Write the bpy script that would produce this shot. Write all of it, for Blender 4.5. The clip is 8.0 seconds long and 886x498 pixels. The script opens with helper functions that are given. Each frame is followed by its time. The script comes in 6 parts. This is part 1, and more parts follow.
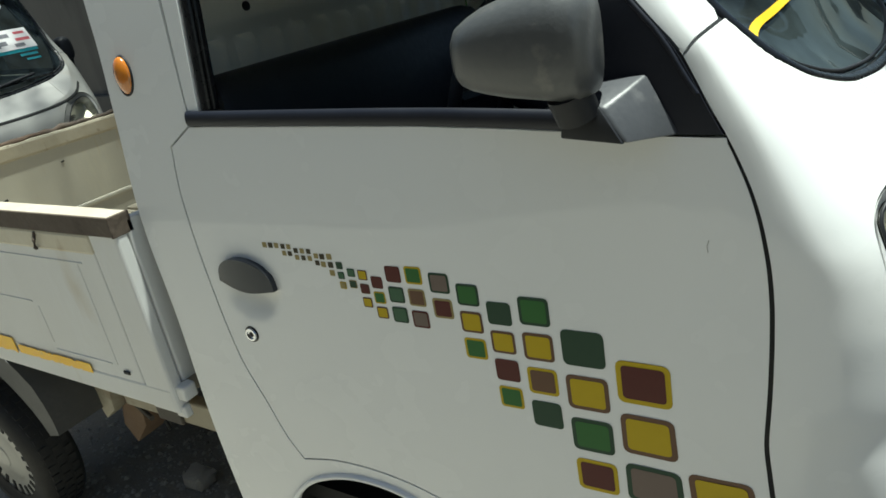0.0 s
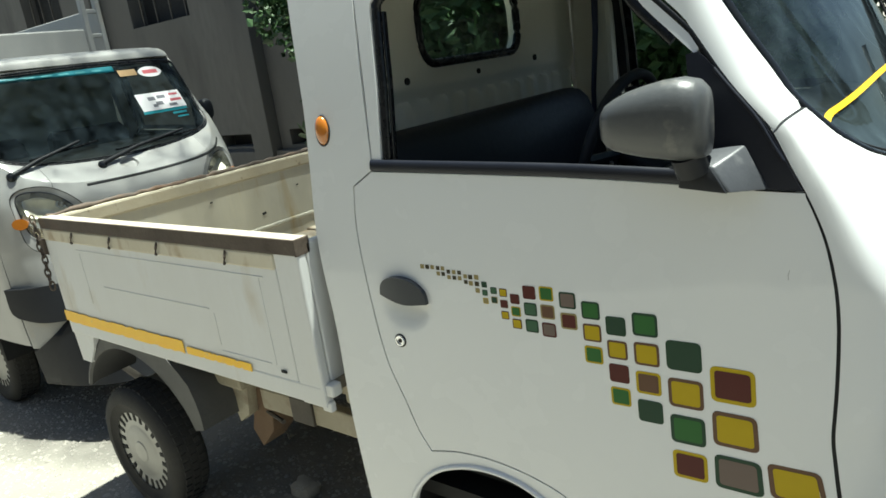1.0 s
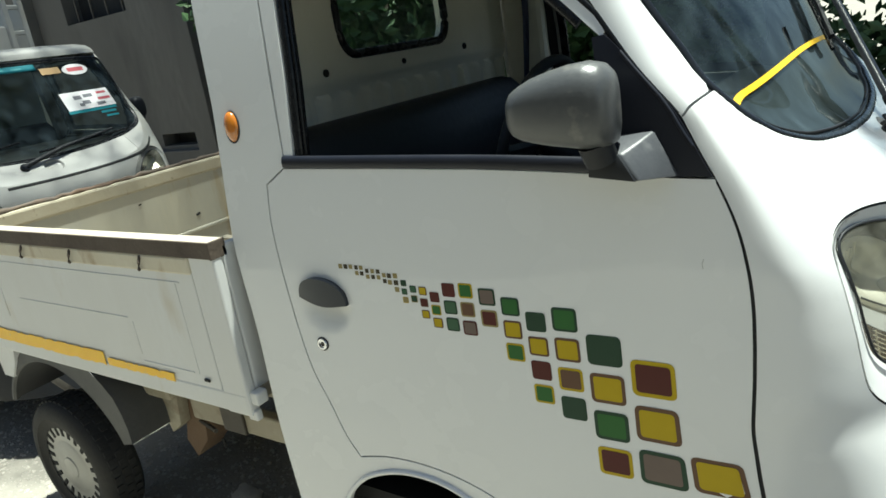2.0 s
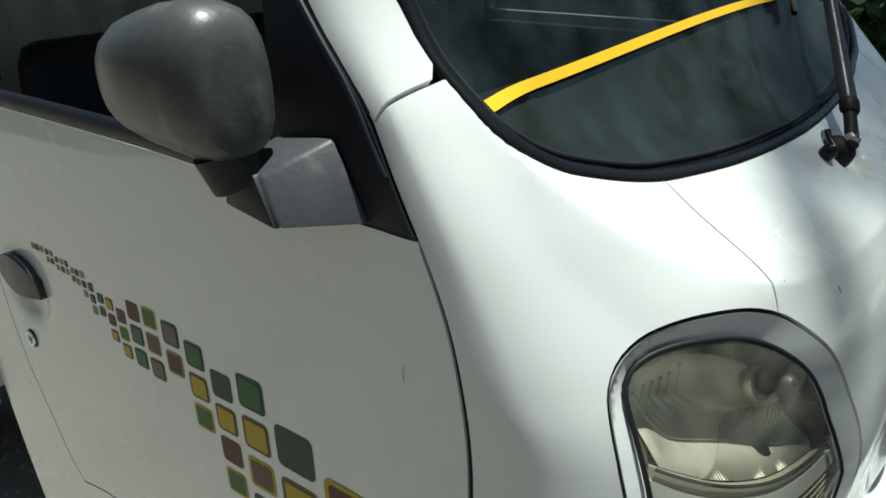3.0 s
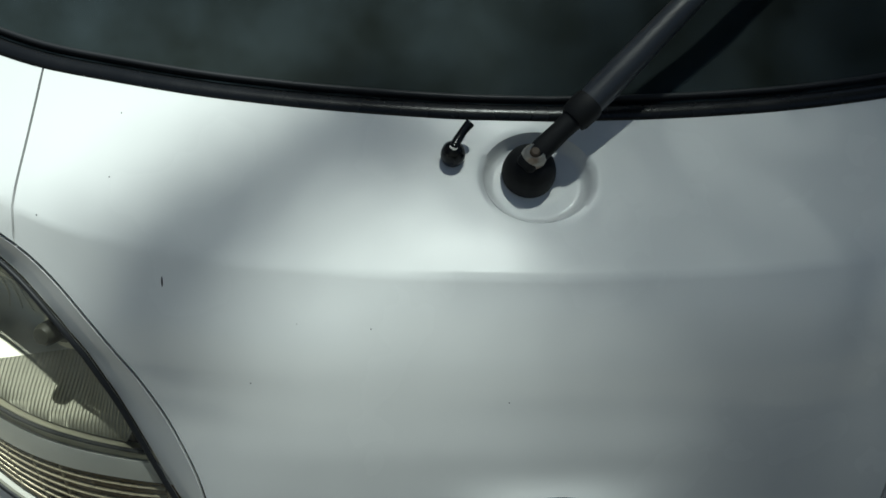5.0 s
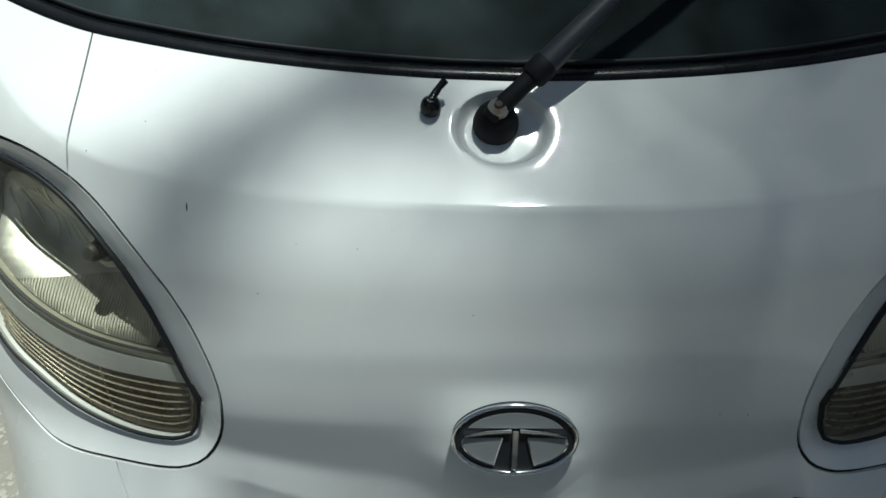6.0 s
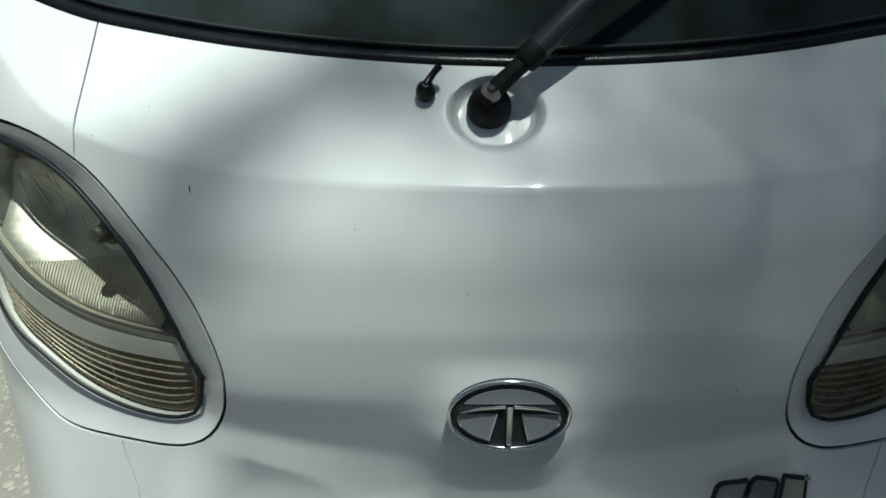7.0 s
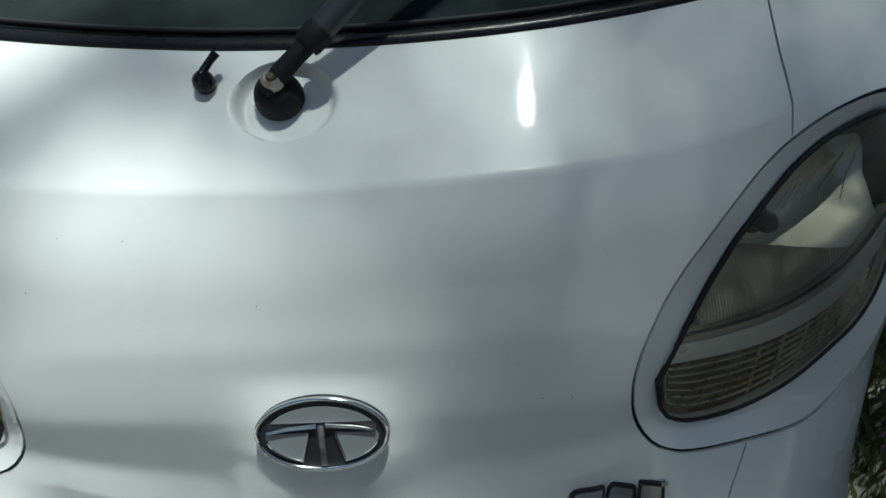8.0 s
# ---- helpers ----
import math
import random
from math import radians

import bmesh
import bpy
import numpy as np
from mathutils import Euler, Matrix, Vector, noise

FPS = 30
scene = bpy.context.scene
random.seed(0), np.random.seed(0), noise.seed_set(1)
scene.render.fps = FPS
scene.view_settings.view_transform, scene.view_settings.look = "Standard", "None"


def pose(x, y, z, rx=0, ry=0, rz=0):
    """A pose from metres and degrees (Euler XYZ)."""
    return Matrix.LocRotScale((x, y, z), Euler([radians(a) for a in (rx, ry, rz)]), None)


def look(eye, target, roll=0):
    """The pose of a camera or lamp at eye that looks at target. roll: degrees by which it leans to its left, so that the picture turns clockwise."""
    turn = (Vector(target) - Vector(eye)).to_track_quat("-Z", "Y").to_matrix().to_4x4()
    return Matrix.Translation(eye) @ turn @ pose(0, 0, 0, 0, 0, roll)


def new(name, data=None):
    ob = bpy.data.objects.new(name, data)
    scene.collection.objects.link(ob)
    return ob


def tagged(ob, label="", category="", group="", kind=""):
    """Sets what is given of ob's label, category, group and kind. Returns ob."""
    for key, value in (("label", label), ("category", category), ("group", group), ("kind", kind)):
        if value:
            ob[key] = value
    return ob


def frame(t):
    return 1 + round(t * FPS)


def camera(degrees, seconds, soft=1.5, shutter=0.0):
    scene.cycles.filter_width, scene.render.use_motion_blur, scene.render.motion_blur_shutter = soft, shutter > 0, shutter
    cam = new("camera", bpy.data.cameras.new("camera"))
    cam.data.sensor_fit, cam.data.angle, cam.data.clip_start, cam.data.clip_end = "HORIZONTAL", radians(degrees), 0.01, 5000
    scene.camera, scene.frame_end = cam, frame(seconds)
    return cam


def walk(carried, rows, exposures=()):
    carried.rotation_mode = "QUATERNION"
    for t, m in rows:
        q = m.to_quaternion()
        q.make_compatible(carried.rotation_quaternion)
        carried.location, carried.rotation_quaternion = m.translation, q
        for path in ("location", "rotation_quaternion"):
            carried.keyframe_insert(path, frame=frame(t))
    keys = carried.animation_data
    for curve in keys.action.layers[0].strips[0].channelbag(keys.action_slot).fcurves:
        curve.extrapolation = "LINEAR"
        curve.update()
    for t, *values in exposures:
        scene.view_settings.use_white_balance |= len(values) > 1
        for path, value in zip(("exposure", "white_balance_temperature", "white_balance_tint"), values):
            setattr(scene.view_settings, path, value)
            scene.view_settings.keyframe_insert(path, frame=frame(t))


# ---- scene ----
# ---------- camera and walk ----------
cam = camera(64.82, 8.0, soft=1.6)
PATH = [
    (0.0, pose(-0.1584, -1.4654, 1.5577, 67.42, 9.55, 31.38)),
    (0.5, pose(-0.1151, -1.6727, 1.5927, 71.06, 9.94, 32.25)),
    (0.9, pose(-0.0908, -1.7797, 1.5897, 74.31, 7.65, 37.35)),
    (1.0, pose(-0.0914, -1.8014, 1.6007, 74.20, 7.60, 37.65)),
    (1.2, pose(-0.0752, -1.8108, 1.5799, 74.06, 7.46, 36.82)),
    (2.3, look((-0.0410, -1.5379, 1.5822), (-1.1763, -0.0070, 0.9759), -9.51)),
    (2.5, look((-0.0149, -1.3816, 1.5878), (-1.2011, 0.0852, 0.9235), -8.92)),
    (2.8, look((0.0289, -1.1788, 1.5695), (-1.1329, 0.2688, 0.8248), -2.49)),
    (3.0, look((0.0348, -1.0568, 1.5483), (-1.1431, 0.3435, 0.7410), -2.94)),
    (3.3, look((0.0442, -0.8646, 1.5120), (-1.1427, 0.3454, 0.4502), 0.35)),
    (3.5, look((0.0375, -0.7548, 1.4963), (-1.1475, 0.3933, 0.3660), 2.17)),
    (3.7, look((0.0571, -0.6237, 1.4897), (-1.2106, 0.3152, 0.2603), 1.72)),
    (3.9, look((0.0813, -0.4828, 1.4613), (-1.3560, 0.2544, 0.2821), 3.17)),
    (4.0, look((0.1033, -0.4216, 1.4654), (-1.3895, 0.1335, 0.2557), 2.98)),
    (4.1, look((0.1279, -0.3665, 1.4763), (-1.3581, 0.0180, 0.1941), 3.76)),
    (4.2, look((0.1559, -0.3210, 1.4852), (-1.3590, -0.0314, 0.2120), 3.76)),
    (5.3, pose(0.4594, -0.1073, 1.5161, 60.30, -1.06, 87.54)),
    (5.5, pose(0.4766, -0.1037, 1.5255, 59.44, -1.01, 88.27)),
    (6.0, pose(0.5274, -0.0825, 1.5090, 59.35, -0.77, 89.74)),
    (6.5, pose(0.5455, -0.0783, 1.5103, 58.98, -0.92, 89.54)),
    (7.0, pose(0.5548, -0.0743, 1.5020, 59.39, -0.42, 89.87)),
    (7.5, pose(0.5444, -0.0314, 1.5059, 59.15, 0.24, 88.42)),
    (7.8, pose(0.5155, 0.0508, 1.4976, 58.35, 1.29, 88.41)),
    (8.0, pose(0.4816, 0.1241, 1.4906, 56.94, 1.87, 89.01)),
]
walk(cam, PATH, exposures=[(0.0, 1.06, 6300, -6), (0.5, 1.18, 6350, -6), (0.9, 1.47, 6350, -6), (1.2, 1.48, 6350, -6), (2.4, 1.15, 6300, -6), (3.0, 0.42, 6250, -6), (3.3, -0.1, 6200, -6), (3.6, -0.45, 6150, -6), (4.0, -1.16, 6100, -6), (4.2, -1.06, 6100, -6), (5.3, 0.13, 6050, -6), (7.0, 0.08, 6050, -6), (8.0, 0.58, 6050, -6)])

# ---------- world and sun ----------
SUN_EL, SUN_AZ = 79.2, 41.0        # degrees; azimuth from +x towards +y
world = bpy.data.worlds.new("sky")
scene.world = world
world.use_nodes = True
wn = world.node_tree.nodes
sky = wn.new("ShaderNodeTexSky")
sky.sky_type, sky.sun_disc = "NISHITA", False
sky.sun_elevation, sky.sun_rotation = radians(SUN_EL), radians(90 - SUN_AZ)
sky.dust_density, sky.air_density = 1.4, 0.7
wn["Background"].inputs["Strength"].default_value = 0.05
world.node_tree.links.new(sky.outputs["Color"], wn["Background"].inputs["Color"])
sun = new("sun", bpy.data.lights.new("sun", "SUN"))
sun.data.energy, sun.data.angle, sun.data.color = 5.0, radians(0.9), (1.0, 0.972, 0.93)
sd = Vector((math.cos(radians(SUN_EL)) * math.cos(radians(SUN_AZ)), math.cos(radians(SUN_EL)) * math.sin(radians(SUN_AZ)), math.sin(radians(SUN_EL))))
sun.matrix_world = look(sd * 20, (0, 0, 0))


# ---------- materials ----------
def material(name, color, rough=0.5, metal=0.0, coat=0.0, coat_rough=0.05, second=None, scale=8.0, amount=0.3, bump=0.0, bump_scale=60.0,
             detail=4.0, spec=0.5, stains=None, stain_at=(0.55, 0.75), stain_scale=3.0, island=0.0, stretch=(1, 1, 1)):
    """A surface with variation at two scales: a broad tint, fine grain, and stains with a shape of their own."""
    m = bpy.data.materials.new(name)
    m.use_nodes = True
    nt = m.node_tree
    n, lk = nt.nodes, nt.links
    p = n["Principled BSDF"]
    p.inputs["Roughness"].default_value, p.inputs["Metallic"].default_value = rough, metal
    p.inputs["Coat Weight"].default_value, p.inputs["Coat Roughness"].default_value = coat, coat_rough
    p.inputs["Specular IOR Level"].default_value = spec
    tc, mp = n.new("ShaderNodeTexCoord"), n.new("ShaderNodeMapping")
    mp.inputs["Scale"].default_value = stretch
    lk.new(tc.outputs["Object"], mp.inputs["Vector"])

    def noise_tex(s, d):
        t = n.new("ShaderNodeTexNoise")
        t.inputs["Scale"].default_value, t.inputs["Detail"].default_value = s, d
        lk.new(mp.outputs["Vector"], t.inputs["Vector"])
        return t.outputs["Fac"]

    def mix(f, a, b):
        x = n.new("ShaderNodeMix")
        x.data_type = "RGBA"
        for sock, v in ((x.inputs[0], f), (x.inputs[6], a), (x.inputs[7], b)):
            if hasattr(v, "is_linked"):
                lk.new(v, sock)
            else:
                sock.default_value = v if isinstance(v, float) else (*v, 1)
        return x.outputs[2]

    def ramp(f, lo, hi):
        r = n.new("ShaderNodeMapRange")
        r.inputs["From Min"].default_value, r.inputs["From Max"].default_value = lo, hi
        r.inputs["To Max"].default_value = 1.0
        lk.new(f, r.inputs["Value"])
        return r.outputs["Result"]

    sec = second or tuple(c * 0.75 for c in color)
    col = mix(ramp(noise_tex(scale, detail), 0.5 - 0.5 * 0.5, 0.5 + 0.5 * 0.5), color, tuple(a + (b - a) * amount for a, b in zip(color, sec)))
    fine = noise_tex(scale * 14, 2.0)
    col = mix(ramp(fine, 0.35, 0.75), col, tuple(a + (b - a) * amount * 0.6 for a, b in zip(color, sec)))
    if stains:
        col = mix(ramp(noise_tex(stain_scale, 6.0), *stain_at), col, stains)
    if island:
        oi = n.new("ShaderNodeObjectInfo")
        hs = n.new("ShaderNodeHueSaturation")
        mr = n.new("ShaderNodeMapRange")
        mr.inputs["To Min"].default_value, mr.inputs["To Max"].default_value = 1 - island, 1 + island
        lk.new(oi.outputs["Random"], mr.inputs["Value"])
        lk.new(mr.outputs["Result"], hs.inputs["Value"])
        lk.new(col, hs.inputs["Color"])
        col = hs.outputs["Color"]
    lk.new(col, p.inputs["Base Color"])
    rr = n.new("ShaderNodeMapRange")
    rr.inputs["To Min"].default_value, rr.inputs["To Max"].default_value = max(rough - 0.08, 0.02), min(rough + 0.1, 1.0)
    lk.new(noise_tex(scale * 3, 3.0), rr.inputs["Value"])
    lk.new(rr.outputs["Result"], p.inputs["Roughness"])
    if bump:
        b = n.new("ShaderNodeBump")
        b.inputs["Strength"].default_value, b.inputs["Distance"].default_value = bump, 0.01
        lk.new(noise_tex(bump_scale, 5.0), b.inputs["Height"])
        lk.new(b.outputs["Normal"], p.inputs["Normal"])
    return m


def pane(name, tint, gloss_rough=0.02, ior=1.45, dirt=0.0, dirt_color=(0.4, 0.4, 0.36)):
    """Thin clear pane: tinted see-through with a Fresnel gloss and a film of dust."""
    m = bpy.data.materials.new(name)
    m.use_nodes = True
    n, lk = m.node_tree.nodes, m.node_tree.links
    n.remove(n["Principled BSDF"])
    t, g, f, x = n.new("ShaderNodeBsdfTransparent"), n.new("ShaderNodeBsdfGlossy"), n.new("ShaderNodeFresnel"), n.new("ShaderNodeMixShader")
    t.inputs["Color"].default_value = (*tint, 1)
    g.inputs["Roughness"].default_value = gloss_rough
    f.inputs["IOR"].default_value = ior
    lk.new(f.outputs[0], x.inputs[0])
    lk.new(t.outputs[0], x.inputs[1])
    lk.new(g.outputs[0], x.inputs[2])
    out = x.outputs[0]
    if dirt:
        d, nz, mr, x2 = n.new("ShaderNodeBsdfDiffuse"), n.new("ShaderNodeTexNoise"), n.new("ShaderNodeMapRange"), n.new("ShaderNodeMixShader")
        tc = n.new("ShaderNodeTexCoord")
        lk.new(tc.outputs["Object"], nz.inputs["Vector"])
        nz.inputs["Scale"].default_value, nz.inputs["Detail"].default_value = 14, 8
        mr.inputs["From Min"].default_value, mr.inputs["From Max"].default_value, mr.inputs["To Max"].default_value = 0.3, 0.8, dirt
        lk.new(nz.outputs["Fac"], mr.inputs["Value"])
        d.inputs["Color"].default_value = (*dirt_color, 1)
        lk.new(mr.outputs["Result"], x2.inputs[0])
        lk.new(out, x2.inputs[1])
        lk.new(d.outputs[0], x2.inputs[2])
        out = x2.outputs[0]
    lk.new(out, n["Material Output"].inputs["Surface"])
    return m


PAINT = material("white_paint", (0.74, 0.745, 0.74), 0.25, coat=0.65, coat_rough=0.025, spec=0.15, second=(0.66, 0.65, 0.62), scale=3.0, amount=0.16, bump=0.012, bump_scale=9.0)
# aged white, base colour also darkened for the shade over the second truck
PAINT_DIMMED = material("aged_white_paint_dimmed_by_shade", (0.31, 0.31, 0.297), 0.45, coat=0.3, coat_rough=0.12, second=(0.38, 0.36, 0.33), scale=4.0, amount=0.6, stains=(0.34, 0.31, 0.26), stain_at=(0.62, 0.82), stain_scale=6.0)
PAINT_OLD = material("worn_white_paint", (0.70, 0.705, 0.70), 0.5, second=(0.57, 0.55, 0.50), scale=5.0, amount=0.5, stains=(0.52, 0.46, 0.36), stain_at=(0.61, 0.82), stain_scale=7.0, stretch=(1, 1, 0.4), bump=0.06, bump_scale=30)
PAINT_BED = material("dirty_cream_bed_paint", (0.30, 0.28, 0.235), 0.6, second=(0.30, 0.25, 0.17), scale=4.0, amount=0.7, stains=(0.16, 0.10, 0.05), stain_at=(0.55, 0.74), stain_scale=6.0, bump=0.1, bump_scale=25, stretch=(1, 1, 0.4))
INSIDE = material("cream_cab_inside", (0.80, 0.79, 0.71), 0.55, second=(0.66, 0.64, 0.56), scale=4.0, amount=0.5)
DARK = material("dark_inner_steel", (0.012, 0.012, 0.012), 0.8)
RAIL_TOP = material("dusty_pale_rail_top", (0.46, 0.42, 0.35), 0.7, second=(0.28, 0.23, 0.17), scale=9.0, amount=0.8, bump=0.1, bump_scale=40)
RUST = material("rusty_brown_steel", (0.115, 0.090, 0.068), 0.75, second=(0.045, 0.03, 0.022), scale=9.0, amount=0.9, bump=0.2, bump_scale=60, stains=(0.16, 0.09, 0.05))
BOOT = material("matt_black_rubber", (0.005, 0.0055, 0.0065), 0.6, spec=0.25, second=(0.012, 0.012, 0.013), scale=30, amount=0.6, bump=0.03)
RUBBER = material("black_rubber", (0.006, 0.007, 0.009), 0.26, spec=0.3, second=(0.012, 0.012, 0.013), scale=12, amount=0.6, bump=0.02)
BLACK = material("black_plastic", (0.012, 0.013, 0.016), 0.5, spec=0.3, second=(0.02, 0.021, 0.024), scale=14, amount=0.6)
BAND = material("matt_dark_grey_band", (0.030, 0.034, 0.036), 0.7, spec=0.2, second=(0.045, 0.05, 0.05), scale=9, amount=0.6)
SAIL = material("blue_black_plastic", (0.007, 0.008, 0.014), 0.42, spec=0.3, second=(0.02, 0.022, 0.03), scale=10, amount=0.6)
GREY = material("grey_mirror_plastic", (0.050, 0.053, 0.057), 0.34, second=(0.11, 0.11, 0.108), scale=7, amount=0.6, bump=0.05, bump_scale=180, stains=(0.2, 0.19, 0.17), stain_at=(0.6, 0.85), stain_scale=22)
GUARD = material("dusty_grey_plastic", (0.042, 0.044, 0.048), 0.6, second=(0.11, 0.105, 0.095), scale=6, amount=0.7, bump=0.04, bump_scale=90)
SLATE = material("dull_slate_plastic", (0.042, 0.045, 0.052), 0.45, second=(0.10, 0.10, 0.105), scale=9, amount=0.5, bump=0.05, bump_scale=160, stains=(0.15, 0.15, 0.15), stain_at=(0.62, 0.85), stain_scale=25)
GREY_HANDLE = material("slate_handle_plastic", (0.036, 0.040, 0.048), 0.36, scale=10, amount=0.4)
TYRE = material("tyre_rubber", (0.02, 0.02, 0.02), 0.85, second=(0.06, 0.055, 0.045), scale=6, amount=0.6, bump=0.15, bump_scale=80)
COVER = material("silver_wheel_cover", (0.42, 0.42, 0.40), 0.45, 0.35, second=(0.28, 0.26, 0.22), scale=9, amount=0.6)
CHROME = material("chrome", (0.75, 0.76, 0.78), 0.12, 1.0, scale=30, amount=0.15)
BADGE_FACE = material("worn_chrome_letters", (0.30, 0.31, 0.32), 0.3, 0.7, scale=30, amount=0.3)
SILVER = material("silver_badge_paint", (0.24, 0.25, 0.265), 0.38, 0.3, scale=20, amount=0.2)
NUT = material("dull_zinc", (0.50, 0.48, 0.44), 0.42, 0.8, scale=40, amount=0.6, stains=(0.2, 0.1, 0.05), stain_scale=60)
AMBER = material("amber_lens", (0.50, 0.17, 0.012), 0.22, coat=0.8, second=(0.34, 0.09, 0.01), scale=40, amount=0.5)
YELLOW = material("yellow_tape", (0.86, 0.53, 0.02), 0.42, second=(0.75, 0.42, 0.02), scale=20, amount=0.4)
YELLOW_OLD = material("peeling_yellow_tape", (0.95, 0.58, 0.004), 0.45, second=(0.86, 0.45, 0.008), scale=14, amount=0.7, stains=(0.60, 0.48, 0.25), stain_at=(0.66, 0.72), stain_scale=16)
REFLECTOR = material("aged_reflector", (0.66, 0.65, 0.58), 0.52, 0.82, second=(0.56, 0.54, 0.46), scale=14, amount=0.7, bump=0.10, bump_scale=45)
STRIP_OLIVE = material("olive_lamp_strip", (0.40, 0.385, 0.31), 0.3, 0.3, second=(0.30, 0.28, 0.21), scale=12, amount=0.6)
LAMP_DARK = material("dark_lamp_frame", (0.055, 0.055, 0.044), 0.45, second=(0.03, 0.03, 0.025), scale=40, amount=0.5)
LAMP_STRIP = material("silver_lamp_strip", (0.72, 0.73, 0.73), 0.3, 0.25, scale=10, amount=0.4)
INDICATOR = material("smoky_amber_indicator", (0.20, 0.15, 0.085), 0.25, 0.4, second=(0.11, 0.065, 0.03), scale=9, amount=0.8)
FLUTED = material("fluted_lamp_glass", (0.47, 0.46, 0.385), 0.5, 0.85, second=(0.30, 0.29, 0.23), scale=9, amount=0.7)
_n, _l = FLUTED.node_tree.nodes, FLUTED.node_tree.links
_w, _b, _c = _n.new("ShaderNodeTexWave"), _n.new("ShaderNodeBump"), _n.new("ShaderNodeTexCoord")
_w.bands_direction = "Y"
_w.inputs["Scale"].default_value = 95.0
_b.inputs["Strength"].default_value, _b.inputs["Distance"].default_value = 0.5, 0.003
_l.new(_c.outputs["Object"], _w.inputs["Vector"])
_l.new(_w.outputs["Fac"], _b.inputs["Height"])
_l.new(_b.outputs["Normal"], _n["Principled BSDF"].inputs["Normal"])
TAILGATE = material("stained_white_tailgate", (0.34, 0.33, 0.29), 0.6, second=(0.46, 0.42, 0.31), scale=5.0, amount=0.6, stains=(0.30, 0.23, 0.11), stain_at=(0.60, 0.78), stain_scale=9.0, bump=0.1, bump_scale=25, stretch=(1, 1, 0.22))
CREAM = material("cream_bead_paint", (0.35, 0.32, 0.25), 0.6, second=(0.34, 0.29, 0.20), scale=8.0, amount=0.8, stains=(0.16, 0.12, 0.08), stain_at=(0.62, 0.72), stain_scale=26.0, bump=0.15, bump_scale=40)
TOP_BAND = material("rust_stained_cream_band", (0.64, 0.60, 0.49), 0.6, second=(0.50, 0.43, 0.30), scale=6.0, amount=0.8, stains=(0.30, 0.20, 0.10), stain_at=(0.58, 0.74), stain_scale=11.0, bump=0.1, bump_scale=40, stretch=(1, 1, 0.5))
RIB = material("pale_brown_ribs", (0.52, 0.46, 0.34), 0.28, 0.4, scale=30, amount=0.4)
SEAT = material("black_seat_vinyl", (0.008, 0.009, 0.012), 0.5, scale=20, amount=0.4, bump=0.05)
BELT = material("navy_seat_belt", (0.02, 0.025, 0.06), 0.7, scale=60, amount=0.4)
RUST_PALE = material("dry_rust", (0.17, 0.115, 0.07), 0.8, second=(0.12, 0.07, 0.04), scale=9.0, amount=0.9, bump=0.2, bump_scale=60)
STEEL = material("dusty_chassis_steel", (0.10, 0.09, 0.075), 0.7, second=(0.045, 0.035, 0.028), scale=8, amount=0.9, bump=0.1)
CHASSIS = material("cream_chassis_paint", (0.42, 0.385, 0.29), 0.6, second=(0.17, 0.13, 0.085), scale=7, amount=0.7, stains=(0.12, 0.06, 0.03), stain_scale=8)
# dust film whose bluish tone also stands in for reflected sky
SCREEN = pane("windscreen_glass", (0.36, 0.41, 0.38), 0.025, 1.13, 0.19, (0.13, 0.175, 0.205))
CLEAR = pane("clear_lamp_lens", (0.95, 0.945, 0.88), 0.05, 1.40, 0.26, (0.50, 0.49, 0.43))
WINDOW = pane("window_glass", (0.75, 0.8, 0.77), 0.02, 1.45, 0.05)


# ---------- the shape of the cab ----------
def blurred(xs, ys, sigma, lo, hi, n=900):
    """A smooth curve through a few stations."""
    g = np.linspace(lo, hi, n)
    k = np.arange(-60, 61) * (g[1] - g[0])
    w = np.exp(-0.5 * (k / sigma) ** 2)
    v = np.interp(g, xs, ys)
    v = np.convolve(np.concatenate([2 * v[0] - v[60:0:-1], v, 2 * v[-1] - v[-2:-62:-1]]), w / w.sum(), "valid")
    return g, v


DATUM, CX, NN = 0.267, -0.42, 3.2
PROF = blurred([0.0, .30, .55, .64, .69, .727, .75, .80, .847, .88, .907, .929, .95, .975, 1.05, 1.10, 1.15, 1.20, 1.30, 1.7],
               [.03, .02, .0, -.003, -.002, -.001, .0005, .0055, .0145, .0252, .038, .052, .066, .085, .145, .190, .240, .290, .39, .8], 0.007, 0.0, 1.75)
CREASE = blurred([0, .2, .37, .5, .585, .64, .705, .76, .81, .845, .885, .93, 1], [.941, .944, .950, .960, .970, .983, .999, 1.02, 1.045, 1.072, 1.109, 1.18, 1.35], 0.02, 0.0, 1.02)


def smin(a, b, k):
    h = np.clip(0.5 + 0.5 * (b - a) / k, 0, 1)
    return b + (a - b) * h - k * h * (1 - h)


def side(x, z):
    return .719 - .035 * (x + 1.157) - (.05 * (z - .7) + .06 * (z - .7) ** 2)


def cxz(z):
    return CX - .5 * (np.sqrt(np.maximum(z - 1.15, 0) ** 2 + .0009) - .03) * (z > 1.15)


_p = np.linspace(0, np.pi / 2, 241)
_r = (np.cos(_p) ** NN + np.sin(_p) ** NN) ** (-1 / NN)
ARC = np.concatenate([[0], np.cumsum(np.hypot(np.diff((-.013 - CX) * _r * np.cos(_p)), np.diff(.7 * _r * np.sin(_p))))])
CORNER = float(ARC[-1])


def ease(t):
    t = np.clip(t, 0, 1)
    return t * t * (3 - 2 * t)


def brow_ridge(q):
    """Heights over the datum of the two pressed lines across the nose."""
    return .7155 + .04 * q ** 2, .571 + .31 * q ** 2


